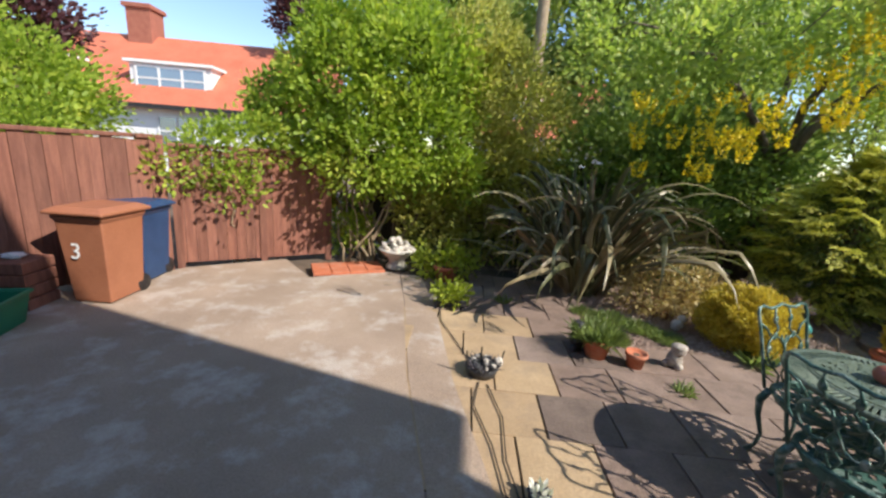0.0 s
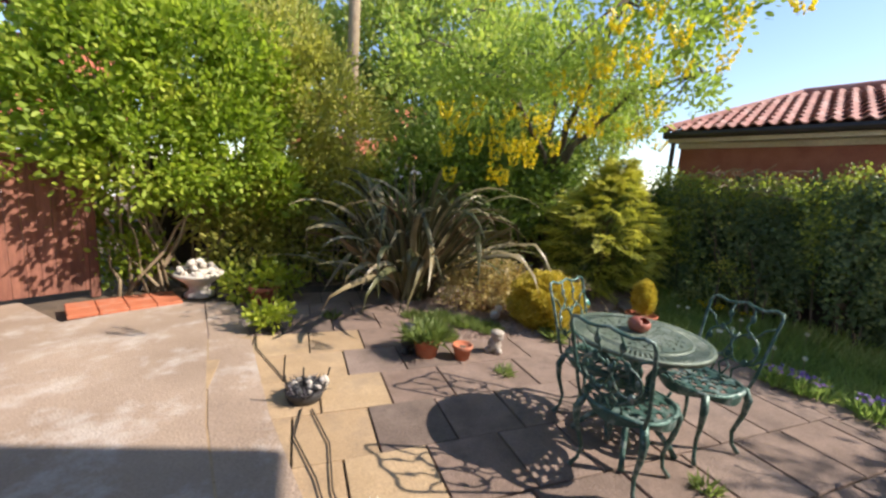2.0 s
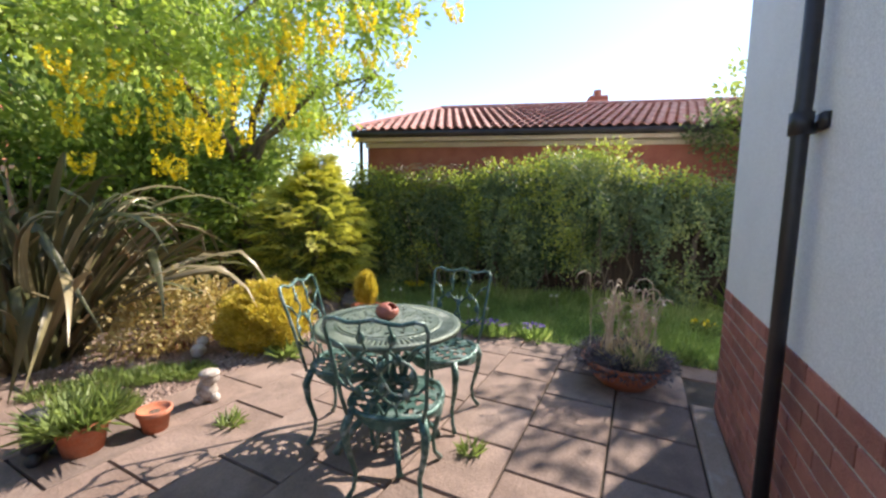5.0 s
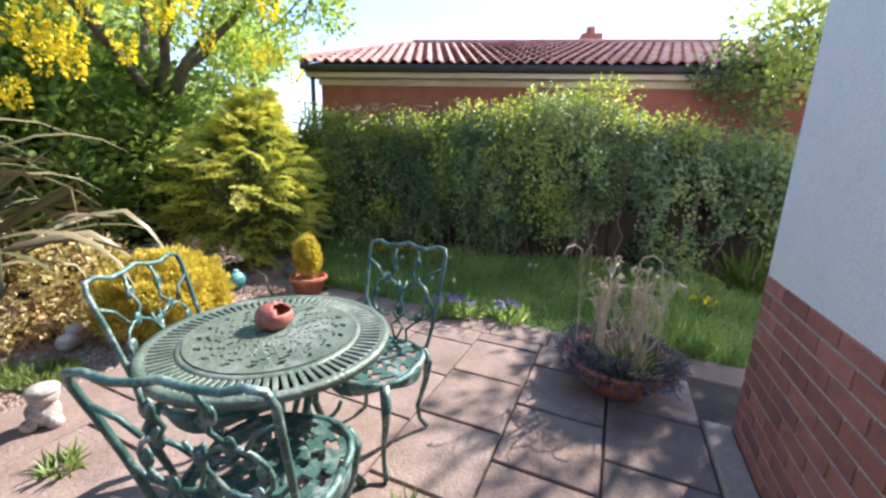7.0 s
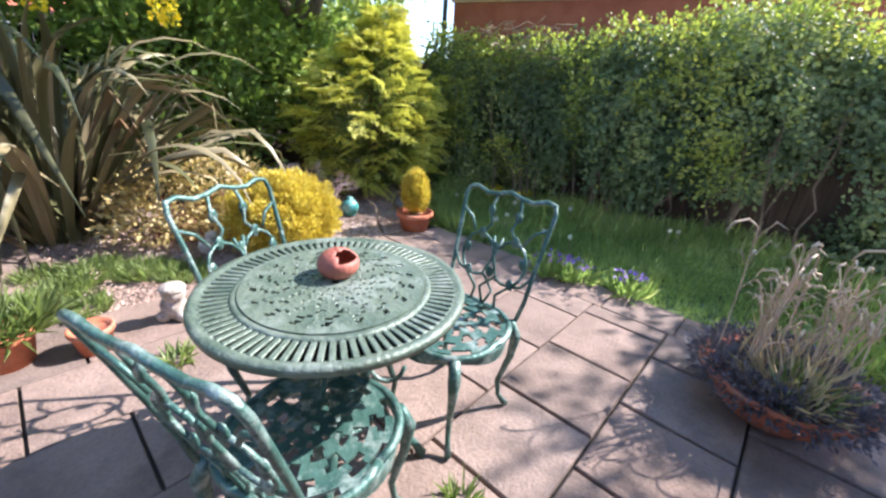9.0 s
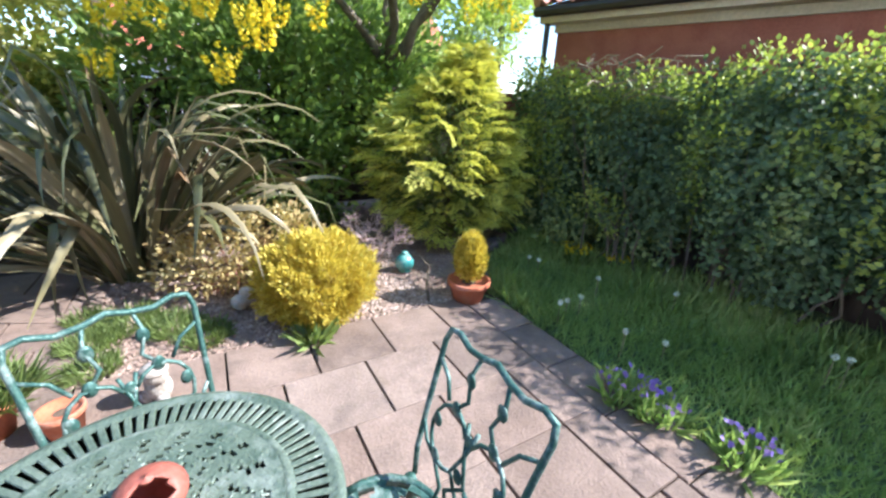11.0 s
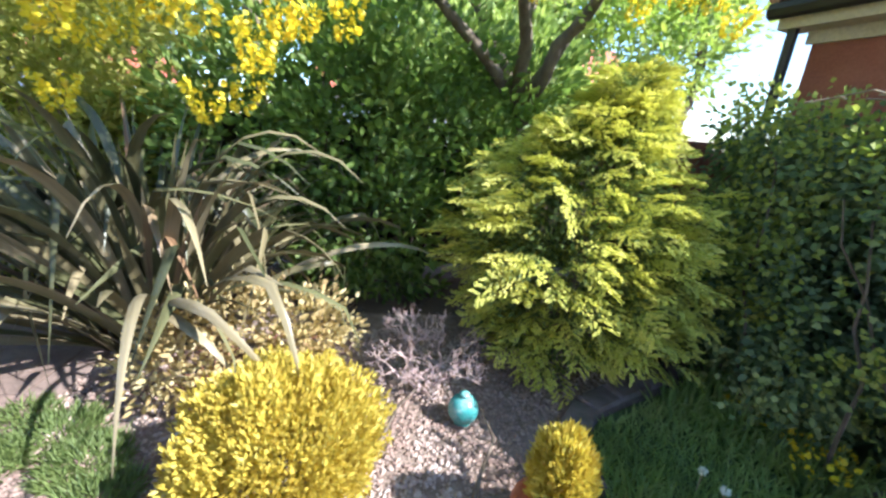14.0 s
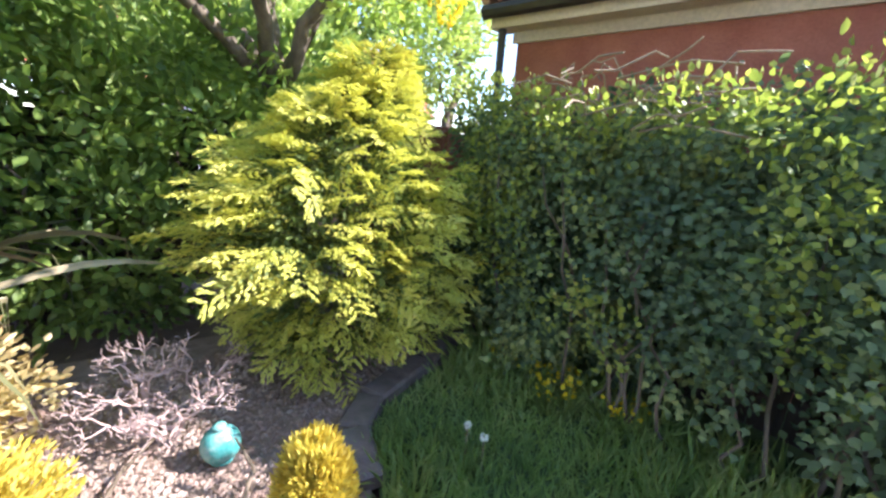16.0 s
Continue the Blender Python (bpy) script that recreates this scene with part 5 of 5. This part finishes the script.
for i in range(26):
    a, r = rng.uniform(0, 6.28), 0.14 * math.sqrt(rng.random())
    part("stone", Geo().ball((0, 0, 0), rng.uniform(0.018, 0.036), (1, 0.8, 0.7), 7, 5, 0.4), PALE_STONE if i % 2 else DARK, mp).matrix_local = pose(r * math.cos(a), r * math.sin(a), 0.115 + 0.05 * rng.random(), 0, 0, 0)
tuft(mp, "foliage", 160, 0.03, -0.02, 0.10, 0.14, 0.10, 0.012, L_HEATHER, 1.5, "silver-grey foliage")
for x, y in ((-0.02, 0.03), (0.15, 0.06), (-0.1, -0.1)):
    part("spike", Geo().tube([(x, y, 0.05), (x * 1.3, y * 1.2, 0.27)], 0.008, 6), GUTTER, mp, "black spike")
part("shell", Geo().ball((0.16, 0.04, 0.15), 0.05, (0.8, 0.8, 1.2), 10, 6, 0.3), PALE_STONE, mp, "cream shell")
fp = thing("planter", "small dark pot with white flowers at the edge of the paving", "planter", 0.66, 1.66, 0)
part("tray", Geo().lathe([(0.06, 0), (0.08, 0.09), (0.085, 0.10), (0.02, 0.095)], 14), DARK, fp, "", True)
tuft(fp, "flower", 45, 0, 0, 0.09, 0.07, 0.06, 0.035, L_WHITE, 1.2, "white petals", OVAL)

mp.scale = (0.75, 0.75, 0.75)
fp.scale = (0.7, 0.7, 0.7)
cable = thing("cable", "dark loose cable lying along the edge of the concrete", "cable", 0, 0, 0)
for pts in ([(0.02, 4.0), (0.06, 3.6), (0.22, 3.2), (0.33, 2.9)], [(0.40, 2.62), (0.36, 2.35), (0.46, 2.0), (0.52, 1.6), (0.62, 1.2)], [(0.46, 2.6), (0.54, 2.25), (0.53, 1.9), (0.60, 1.5)]):
    part("strand", Geo().tube([(x, y, 0.014) for x, y in pts], 0.0045, 6), GUTTER, cable, "", True)

stat = thing("dog_figure", "small pale stone animal figure on the paving", "figurine", 2.03, 3.16, 0, -40)
part("figure", Geo().ball((0, 0, 0.075), 0.075, (0.85, 0.75, 1.0), 12, 8, 0.12).ball((0.02, -0.02, 0.165), 0.058, (1.0, 0.9, 0.85), 12, 8, 0.1).ball((0.02, -0.02, 0.195), 0.064, (1, 1, 0.45), 12, 6).ball((0.045, -0.03, 0.03), 0.035, (1, 0.8, 1)).ball((-0.045, -0.03, 0.03), 0.035, (1, 0.8, 1)), FIGURE, stat, "", True)
drk = thing("dark_figure", "small dark cast figure crouching beside a pot", "figurine", 1.27, 3.33, 0, 20)
part("figure", Geo().ball((0, 0, 0.09), 0.07, (0.9, 0.8, 1.1), 12, 8, 0.2).ball((0.01, -0.02, 0.19), 0.045, (1, 1, 1.1), 10, 8, 0.15).ball((0.05, -0.05, 0.03), 0.035).ball((-0.05, -0.04, 0.03), 0.035).ball((0.02, 0.02, 0.235), 0.05, (1, 1, 0.35)), DARK, drk, "", True)
gst = thing("grey_figure", "small grey stone figure between the yellow plants", "figurine", 2.45, 3.95, 0)
part("figure", Geo().ball((0, 0, 0.06), 0.06, (1.1, 0.8, 1), 10, 7, 0.25).ball((0.04, 0, 0.13), 0.04, (1.2, 1, 1), 10, 7, 0.2), PALE_STONE, gst, "", True)

orb = thing("glazed_ball", "teal glazed ceramic ball lying on the gravel", "garden ball", 3.79, 4.1, 0)
TEAL = material("teal_glaze", (0.05, 0.28, 0.27), (0.10, 0.38, 0.36), 0.25, 9, 60, 0.1, stain=(0.35, 0.5, 0.48), stain_scale=10, stain_amount=0.5)
part("ball", Geo().ball((0, 0, 0.085), 0.085, (1, 1, 1), 24, 16).lathe([(0.05, 0.0), (0.055, 0.012), (0.03, 0.02)], 16).lathe([(0.02, 0.165), (0.03, 0.17), (0.028, 0.185), (0.01, 0.187)], 12), TEAL, orb, "", True)


# ---- bowl planter ----
bowl = thing("bowl_planter", "wide shallow terracotta bowl with dry grass and grey-purple heather", "planter", 3.64, 0.73, 0)
part("bowl", Geo().lathe([(0.14, 0), (0.155, 0.0), (0.22, 0.06), (0.27, 0.13), (0.295, 0.17), (0.305, 0.175), (0.305, 0.195), (0.285, 0.195), (0.27, 0.165), (0.02, 0.16)], 36), TERRACOTTA, bowl, "", True)
ring = [(0.255 * math.cos(a), 0.255 * math.sin(a), 0.195, 0.075, 0.085, 0.055 + 0.02 * math.sin(3 * a)) for a in np.linspace(0, 2 * math.pi, 19)[:-1]]
pos, dirs = clumps([(0.0, 0.0, 0.18, 0.24, 0.24, 0.05)] + ring, 560, 15, 0.018)
part("heather", leaves("heather", pos, dirs, 0.028, 0.011, L_HEATHER), None, bowl, "grey-purple heather")
tuft(bowl, "grass", 170, -0.14, -0.03, 0.19, 0.09, 0.15, 0.010, L_STRAW, 1.7, "pale yellow-green grass tuft")
tuft(bowl, "green_grass", 90, -0.12, -0.06, 0.19, 0.08, 0.14, 0.008, L_WEED, 1.7, "fresh green grass tuft")


def dry_stalk(x, y, h, lean, hook):
    """A thin dry stem with short side shoots, its seed head hooked over."""
    a = rng.uniform(0, 6.28)
    dx, dy = lean * math.cos(a), lean * math.sin(a)
    stem = [(x + dx * u * u, y + dy * u * u, 0.16 + h * u) for u in (0, 0.3, 0.6, 0.85, 1.0)]
    x1, y1, z1 = stem[-1]
    b = a + rng.normal() * 0.8
    stem += [(x1 + hook * math.cos(b) * v, y1 + hook * math.sin(b) * v, z1 + hook * w) for v, w in ((0.45, 0.30), (0.95, 0.12), (1.15, -0.35))]
    g = Geo().tube(stem, [0.004, 0.0038, 0.0034, 0.003, 0.0032, 0.005, 0.0055, 0.0025], 5)
    for _ in range(4):
        u = rng.uniform(0.45, 0.95)
        c = rng.uniform(0, 6.28)
        p = Vector((x + dx * u * u, y + dy * u * u, 0.16 + h * u))
        e = rng.uniform(0.04, 0.09)
        q = p + Vector((math.cos(c) * e * 0.6, math.sin(c) * e * 0.6, e))
        g.tube([p, q, q + Vector((math.cos(c) * e * 0.5, math.sin(c) * e * 0.5, -e * 0.15))], [0.0022, 0.003, 0.0016], 4)
    part("stalk", g, STRAW_STEM, bowl, "bent dry stalk with a seed head")


for cx, cy, m, tall in ((-0.03, 0.12, 14, 0.56), (0.08, -0.11, 14, 0.52), (0.04, 0.02, 4, 0.32)):
    for i in range(m):
        a, r = rng.uniform(0, 6.28), 0.075 * math.sqrt(rng.random())
        dry_stalk(cx + r * math.cos(a), cy + r * math.sin(a), tall * rng.uniform(0.55, 1.1), rng.uniform(0.01, 0.09), rng.uniform(0.03, 0.08))
dry_stalk(-0.02, 0.24, 0.64, 0.03, 0.10)
dry_stalk(0.05, -0.20, 0.60, 0.05, 0.10)
tuft(bowl, "dry_grass", 40, 0.03, 0.02, 0.17, 0.15, 0.22, 0.006, L_STRAW, 0.7, "dry straw-coloured grass", BLADE, 0.3)

# ---- bare twiggy shrub on the gravel ----
tw = thing("bare_shrub", "small leafless pinkish-grey twiggy shrub on the gravel", "shrub", 3.58, 4.38, 0)
TWIG = material("bare_twig", (0.46, 0.32, 0.30), (0.62, 0.48, 0.44), 0.8, 12, 60, 0.3)


def grow(p, d, length, r, depth, out):
    e = Vector(p) + Vector(d) * length
    out.append((arc(p, e, 0, 3, 0.012), taper(r, r * 0.6, 3)))
    if depth:
        for _ in range(3 if depth > 1 else 2):
            nd = (Vector(d) + Vector(rng.normal(size=3)) * 0.65).normalized()
            nd.z = max(nd.z, -0.15)
            grow(e, nd, length * 0.72, r * 0.6, depth - 1, out)


for i in range(4):
    segs = []
    a = i * 1.6 + 0.5
    grow((0.02 * math.cos(a), 0.02 * math.sin(a), -0.01), Vector((math.cos(a) * 0.7, math.sin(a) * 0.7, 0.9)).normalized(), 0.19, 0.012, 4, segs)
    g = Geo()
    for p, r in segs:
        g.tube(p, r, 5)
    part("branch", g, TWIG, tw)
fallen = thing("fallen_branch", "dark bare fallen branch lying on the gravel", "branch", 3.35, 3.95, 0)
part("stem", Geo().tube([(-0.1, -0.25, 0.01), (0.0, 0.0, 0.03), (0.08, 0.2, 0.06), (0.2, 0.32, 0.1)], [0.012, 0.011, 0.008, 0.004], 6), BARK, fallen, "", True)
fallen2 = thing("fallen_branch", "dark bare branch leaning at the edge of the paving", "branch", 3.80, 3.62, 0)
part("stem", Geo().tube([(-0.08, -0.12, 0.012), (0.0, 0.06, 0.05), (0.09, 0.2, 0.14), (0.04, 0.32, 0.22)], [0.013, 0.012, 0.009, 0.004], 6), BARK, fallen2, "", True)


# ---- stone edging behind the lawn ----
EDGE_STONE = material("dark_edging_stone", (0.12, 0.095, 0.085), (0.22, 0.175, 0.155), 0.9, 6, 80, 0.8, stain=(0.09, 0.10, 0.06), stain_scale=5, stain_amount=0.5, per_object=0.2)
edge = thing("stone_edging", "curved low edging of grey stone blocks round the lawn", "edging", 0, 0, 0)
line = [(4.30, 3.62), (4.36, 3.95), (4.55, 4.16), (4.78, 4.27), (5.02, 4.36), (5.28, 4.44), (5.55, 4.52), (5.80, 4.60)]
for (x0, y0), (x1, y1) in zip(line, line[1:]):
    L = math.hypot(x1 - x0, y1 - y0)
    o = part("block", Geo().box(0.004, -0.08, -0.03, L - 0.004, 0.09, 0.055 + 0.02 * rng.random(), 0.016), EDGE_STONE, edge)
    o.matrix_local = pose(x0, y0, 0, 0, 0, math.degrees(math.atan2(y1 - y0, x1 - x0)))


# ---- bins and box by the fence ----
def wheelie_bin(label, x, y, rz_, mat, w, d, h):
    t = thing("wheelie_bin", label, "wheelie bin", x, y, 0, rz_, "wheelie bins by the fence")
    b = Geo()
    k = 0.80

    def ring(s, z, e=0.0):
        return [(-w / 2 * s - e, -d / 2 * s - e, z), (w / 2 * s + e, -d / 2 * s - e, z), (w / 2 * s + e, d / 2 * s + e, z), (-w / 2 * s - e, d / 2 * s + e, z)]
    levels = ring(k, 0.02) + ring(k + 0.01, 0.05) + ring(0.97, h * 0.86) + ring(1.0, h * 0.88, 0.012) + ring(1.0, h * 0.92, 0.012)
    fs = [(3, 2, 1, 0), (16, 17, 18, 19)]
    for q in range(4):
        for i in range(4):
            j = (i + 1) % 4
            fs.append((4 * q + i, 4 * q + j, 4 * q + 4 + j, 4 * q + 4 + i))
    body = part("body", b.add(levels, fs), mat, t)
    m = body.modifiers.new("edge", "BEVEL")
    m.width, m.segments = 0.018, 2
    lid = Geo().add(ring(1.0, h * 0.925, 0.045) + ring(1.0, h * 0.955, 0.05) + ring(0.9, h * 1.0, 0.0), [(3, 2, 1, 0), (8, 9, 10, 11)] + [(4 * q + i, 4 * q + (i + 1) % 4, 4 * q + 4 + (i + 1) % 4, 4 * q + 4 + i) for q in range(2) for i in range(4)])
    lo = part("lid", lid, mat, t)
    m = lo.modifiers.new("edge", "BEVEL")
    m.width, m.segments = 0.012, 2
    part("handle", Geo().tube([(-w * 0.4, d / 2 + 0.06, h * 0.93), (w * 0.4, d / 2 + 0.06, h * 0.93)], 0.014, 8), mat, t, "", True)
    for s in (-1, 1):
        part("wheel", Geo().lathe([(0.02, -0.022), (0.085, -0.022), (0.09, -0.012), (0.09, 0.012), (0.085, 0.022), (0.02, 0.022)], 20).mesh("wheel", GUTTER, True), None, t, "black rubber wheel").matrix_local = pose(s * w * 0.36, d * 0.42, 0.09, 0, 90, 0)
    return t


brown = wheelie_bin("brown plastic wheelie bin with a white house number", -3.14, 3.46, 4, BIN_BROWN, 0.42, 0.50, 0.90)
cu = bpy.data.curves.new("number", "FONT")
cu.body, cu.size, cu.extrude, cu.align_x = "3", 0.20, 0.001, "CENTER"
num = new("number", cu)
num.parent = brown
num.data.materials.append(WHITE)
num["label"] = "white painted house number"
num.matrix_local = pose(-0.06, -0.240, 0.44, 86, 0, 0)
wheelie_bin("dark blue plastic wheelie bin against the fence", -3.30, 4.02, 8, BIN_BLUE, 0.42, 0.50, 0.86)

box = thing("recycling_box", "green plastic recycling box on the concrete", "box", -3.42, 2.62, 0, 20)
bx = part("body", Geo().add([(-0.20, -0.15, 0), (0.20, -0.15, 0), (0.20, 0.15, 0), (-0.20, 0.15, 0), (-0.24, -0.19, 0.26), (0.24, -0.19, 0.26), (0.24, 0.19, 0.26), (-0.24, 0.19, 0.26), (-0.22, -0.17, 0.26), (0.22, -0.17, 0.26), (0.22, 0.17, 0.26), (-0.22, 0.17, 0.26), (-0.19, -0.14, 0.02), (0.19, -0.14, 0.02), (0.19, 0.14, 0.02), (-0.19, 0.14, 0.02)],
                            [(3, 2, 1, 0), (12, 13, 14, 15)] + [(a + i, a + (i + 1) % 4, a + 4 + (i + 1) % 4, a + 4 + i) for a in (0, 4, 8) for i in range(4)]), BOX_GREEN, box)
part("rim", Geo().box(-0.255, -0.205, 0.245, 0.255, -0.185, 0.275, 0.006).box(-0.255, 0.185, 0.245, 0.255, 0.205, 0.275, 0.006).box(-0.255, -0.185, 0.245, -0.235, 0.185, 0.275, 0.006).box(0.235, -0.185, 0.245, 0.255, 0.185, 0.275, 0.006), BOX_GREEN, box)
crate = thing("wooden_box", "low red-brown wooden box beside the bins", "box", -3.62, 3.12, 0, 10)
for i in range(4):
    part("board", Geo().box(-0.16, -0.16, 0.11 * i, 0.16, 0.16, 0.11 * i + 0.10, 0.008), FENCE, crate)
part("cloth", Geo().ball((-0.02, 0, 0.455), 0.07, (1.3, 0.9, 0.35), 10, 6, 0.4), WHITE, crate, "white rag")


# ---- weeds, flowers and grass ----
def weed(label, x, y, rad, n, length, width, mat=L_WEED, lean=1.3, shape=BLADE, name="weed"):
    t = thing(name, label, "weed", x, y, 0, 0, "weeds in the gravel")
    tuft(t, "foliage", n, 0, 0, -0.005, rad, length, width, mat, lean, "", shape)
    return t


for x, y, r, n in ((1.64, 3.86, 0.14, 380), (1.80, 4.04, 0.18, 560), (2.05, 3.88, 0.16, 460), (2.22, 3.68, 0.14, 380), (1.70, 3.56, 0.12, 260), (1.56, 4.2, 0.1, 160)):
    weed("patch of low green weeds growing in the gravel", x, y, r, int(n * 1.5), 0.085, 0.007)
weed("broad-leaved green weed in front of the golden bush", 2.82, 3.34, 0.05, 46, 0.17, 0.035, L_WEED, 1.7, OVAL)
weed("small green weed between the paving stones", 1.93, 2.78, 0.06, 60, 0.09, 0.014)
weed("small green weed between the paving stones", 0.72, 4.3, 0.06, 50, 0.09, 0.02)
weed("small green weed in the paving under the table", 2.35, 1.42, 0.05, 60, 0.08, 0.014)

weed("fountain of long dark strap leaves under the hedge", 6.15, -0.55, 0.10, 110, 0.5, 0.022, L_DARK, 1.5, BLADE, "strap_leaf_plant")
weed("fountain of long dark strap leaves under the hedge", 6.2, -1.1, 0.10, 100, 0.5, 0.022, L_DARK, 1.5, BLADE, "strap_leaf_plant")

n = 46000
lx, ly = rng.uniform(4.26, 6.9, n), rng.uniform(-3.0, 4.6, n)
front = 5.62 + (4.6 - ly) * 0.165
k = (lx < front) & ((ly < 3.5) | ((lx > 4.36) & (ly < np.interp(lx, [4.36, 4.6, 5.8], [3.8, 4.06, 4.5]))))
lx, ly, front = lx[k], ly[k], front[k]
m = len(lx)
long = np.clip(0.045 + 0.13 * (0.5 + np.array([noise.noise(Vector((a * 1.3, b * 1.3, 0))) for a, b in zip(lx, ly)])) + 0.10 * np.clip(1 - (front - lx), 0, 1), 0.03, 0.3)
pos = np.stack([lx, ly, np.full(m, -0.015)], 1)
dirs = np.stack([rng.normal(size=m) * 0.45, rng.normal(size=m) * 0.45, np.ones(m)], 1)
structure_grass = tagged(part("grass", leaves("grass", pos, dirs, long * rng.uniform(0.6, 1.3, m), 0.009, L_GRASS, BLADE, 0.2, None, None, 0.3), None), "uneven uncut green grass on the lawn strip", "grass", "", "stuff")

for x, y in ((4.77, 3.43), (4.51, 2.84), (4.55, 2.76), (4.77, 3.55), (5.38, 1.54), (5.82, 0.36), (4.46, 2.33), (4.68, 2.19), (5.29, 1.59), (4.38, 2.79), (5.6, 1.0), (5.1, 0.7), (4.9, 2.9), (5.3, 2.5)):
    t = thing("dandelion", "white dandelion seed head on a thin stalk in the grass", "flower", x, y, -0.01, 0, "dandelions in the lawn")
    h = rng.uniform(0.14, 0.24)
    part("stem", Geo().tube([(0, 0, 0), (0.01, 0.01, h)], 0.003, 5), PALE_STEM, t)
    d = unit(rng.normal(size=(60, 3)))
    part("head", leaves("head", d * 0.004 + np.array([0.01, 0.01, h]), d, 0.019, 0.011, L_WHITE), None, t, "round white seed head")
for x, y, c in ((4.17, 2.10, L_VIOLET), (4.22, 1.92, L_VIOLET), (4.30, 1.56, L_VIOLET), (5.50, 4.12, L_YELLOW), (5.52, 3.85, L_YELLOW), (5.62, 3.7, L_YELLOW), (5.45, 3.6, L_YELLOW), (5.68, 3.3, L_YELLOW), (5.25, 0.05, L_YELLOW)):
    t = thing("flower_clump", "clump of small violet flowers at the lawn edge" if c is L_VIOLET else "clump of small yellow flowers in the lawn", "flower", x, y, -0.01, 0, "flower clumps")
    tuft(t, "foliage", 90, 0, 0, 0, 0.11, 0.16, 0.02, L_GRASS if c is L_VIOLET else L_WEED, 0.9, "", OVAL)
    tuft(t, "blossom", 26, 0, 0, 0.13, 0.12, 0.035, 0.032, c, 1.3, "small flowers", OVAL)

# ---- gravel stones ----
n = 26000
gx, gy = rng.uniform(1.6, 5.0, n), rng.uniform(3.44, 5.1, n)
k = (gx < 4.1) | (gy > 4.1 + (gx - 4.35) * 0.5)
gx, gy = gx[k], gy[k]
n = len(gx)
s = (0.005 + 0.015 * rng.random(n) ** 2)[:, None]
ang = rng.uniform(0, 6.28, n)
oct_v = np.array([(1, 0, 0), (0.2, 0.8, 0), (-0.9, 0.3, 0), (-0.2, -0.8, 0), (0, 0, 0.6), (0, 0, -0.5)])
c, sn = np.cos(ang), np.sin(ang)
v = oct_v[None] * s[:, :, None] * rng.uniform(0.7, 1.3, (n, 6, 1))
v = np.stack([v[..., 0] * c[:, None] - v[..., 1] * sn[:, None], v[..., 0] * sn[:, None] + v[..., 1] * c[:, None], v[..., 2]], -1) + np.stack([gx, gy, np.full(n, 0.0)], 1)[:, None]
tri = np.array([(0, 1, 4), (1, 2, 4), (2, 3, 4), (3, 0, 4), (1, 0, 5), (2, 1, 5), (3, 2, 5), (0, 3, 5)])
me = bpy.data.meshes.new("gravel")
me.from_pydata(v.reshape(-1, 3).tolist(), [], (np.arange(n)[:, None, None] * 6 + tri[None]).reshape(-1, 3).tolist())
me.materials.append(STONE)
tagged(part("gravel", me, None), "loose pinkish gravel stones and wood chips", "gravel", "", "stuff")


# ---- paving slabs ----
patio = tagged(thing("pavement_patio", "paved patio of buff and grey-brown stone slabs", "patio"), kind="structure")
PITCH, Y0, ROWS_ = 0.455, 0.77, 0.4475
left = {-2: 0.7, -1: 0.55, 0: 0.75, 1: 0.55, 2: 0.60, 3: 0.80, 4: 0.97, 5: 0.735, 6: 0.47, 7: 0.70, 8: 0.50, 9: 0.65}
right = {-2: 3.0, -1: 2.97, 0: 3.20, 1: 2.92, 2: 3.28, 3: 3.735, 4: 3.03, 5: 3.23}
cache = {}


def slab_mesh(w, d, mat, gap=0.006):
    key = (round(w, 2), round(d, 2), mat.name, gap)
    if key not in cache:
        cache[key] = Geo().box(0.0065, gap, -0.045, w - 0.0065, d - gap, 0.0, 0.005 if gap > 0.003 else 0.002).mesh("slab", mat)
    return cache[key]


for r in range(-2, 10):
    y0 = Y0 + r * ROWS_
    d = ROWS_
    if y0 < HY + 0.10:
        d -= HY + 0.10 - y0
        y0 = HY + 0.10
    if d < 0.05:
        continue
    lim = 3.97 if r <= 5 else 1.60
    xs = []
    x = left[r] - PITCH * math.ceil((left[r] + 0.25) / PITCH)
    while x < min(lim, 1.75):
        xs.append(x)
        x += PITCH
    if r <= 5:
        x = right[r] - PITCH * math.floor((right[r] - xs[-1] - 0.25) / PITCH)
        while x < lim - 0.12:
            xs.append(x)
            x += PITCH
    xs.append(lim)
    for a, b in zip(xs, xs[1:]):
        buff = (a + b) / 2 < 0.85 and 1.5 < y0 < 3.9
        o = part("slab", slab_mesh(b - a, d, SLAB_BUFF if buff else SLAB, 0.006 if r < 2 else 0.0015), None, patio)
        o.matrix_local = pose(a, y0, 0.001 + 0.003 * rng.random(), rng.normal() * 0.15, rng.normal() * 0.2, 0)
for i in range(8):
    y0 = 0.0 + i * 0.43
    if y0 < 3.3:
        o = part("slab", slab_mesh(0.30, 0.43, SLAB, 0.004), None, patio)
        o.matrix_local = pose(3.97, y0 - 0.1, -0.004 + 0.004 * rng.random(), 0, rng.normal() * 0.3, 0)

# ---- plinth bricks ----
plinth_wall = tagged(thing("wall_plinth", "red brick plinth of the house with pale joints", "wall"), kind="structure")
bm_, bh_ = Geo().box(0.005, -0.10, 0.005, 0.220, 0.0, 0.0695, 0.004).mesh("brick", BRICK), Geo().box(0.005, -0.10, 0.005, 0.105, 0.0, 0.0695, 0.004).mesh("brick", BRICK)
for r in range(11):
    z = r * 0.0740
    x = HX
    first = True
    while x > 1.30:
        half = first and r % 2
        w = 0.1125 if half else 0.225
        o = part("brick", bh_ if half else bm_, None, plinth_wall)
        o.matrix_local = pose(x - w, HY + 0.0005 * rng.normal(), z, 0, 0, 0)
        x -= w
        first = False
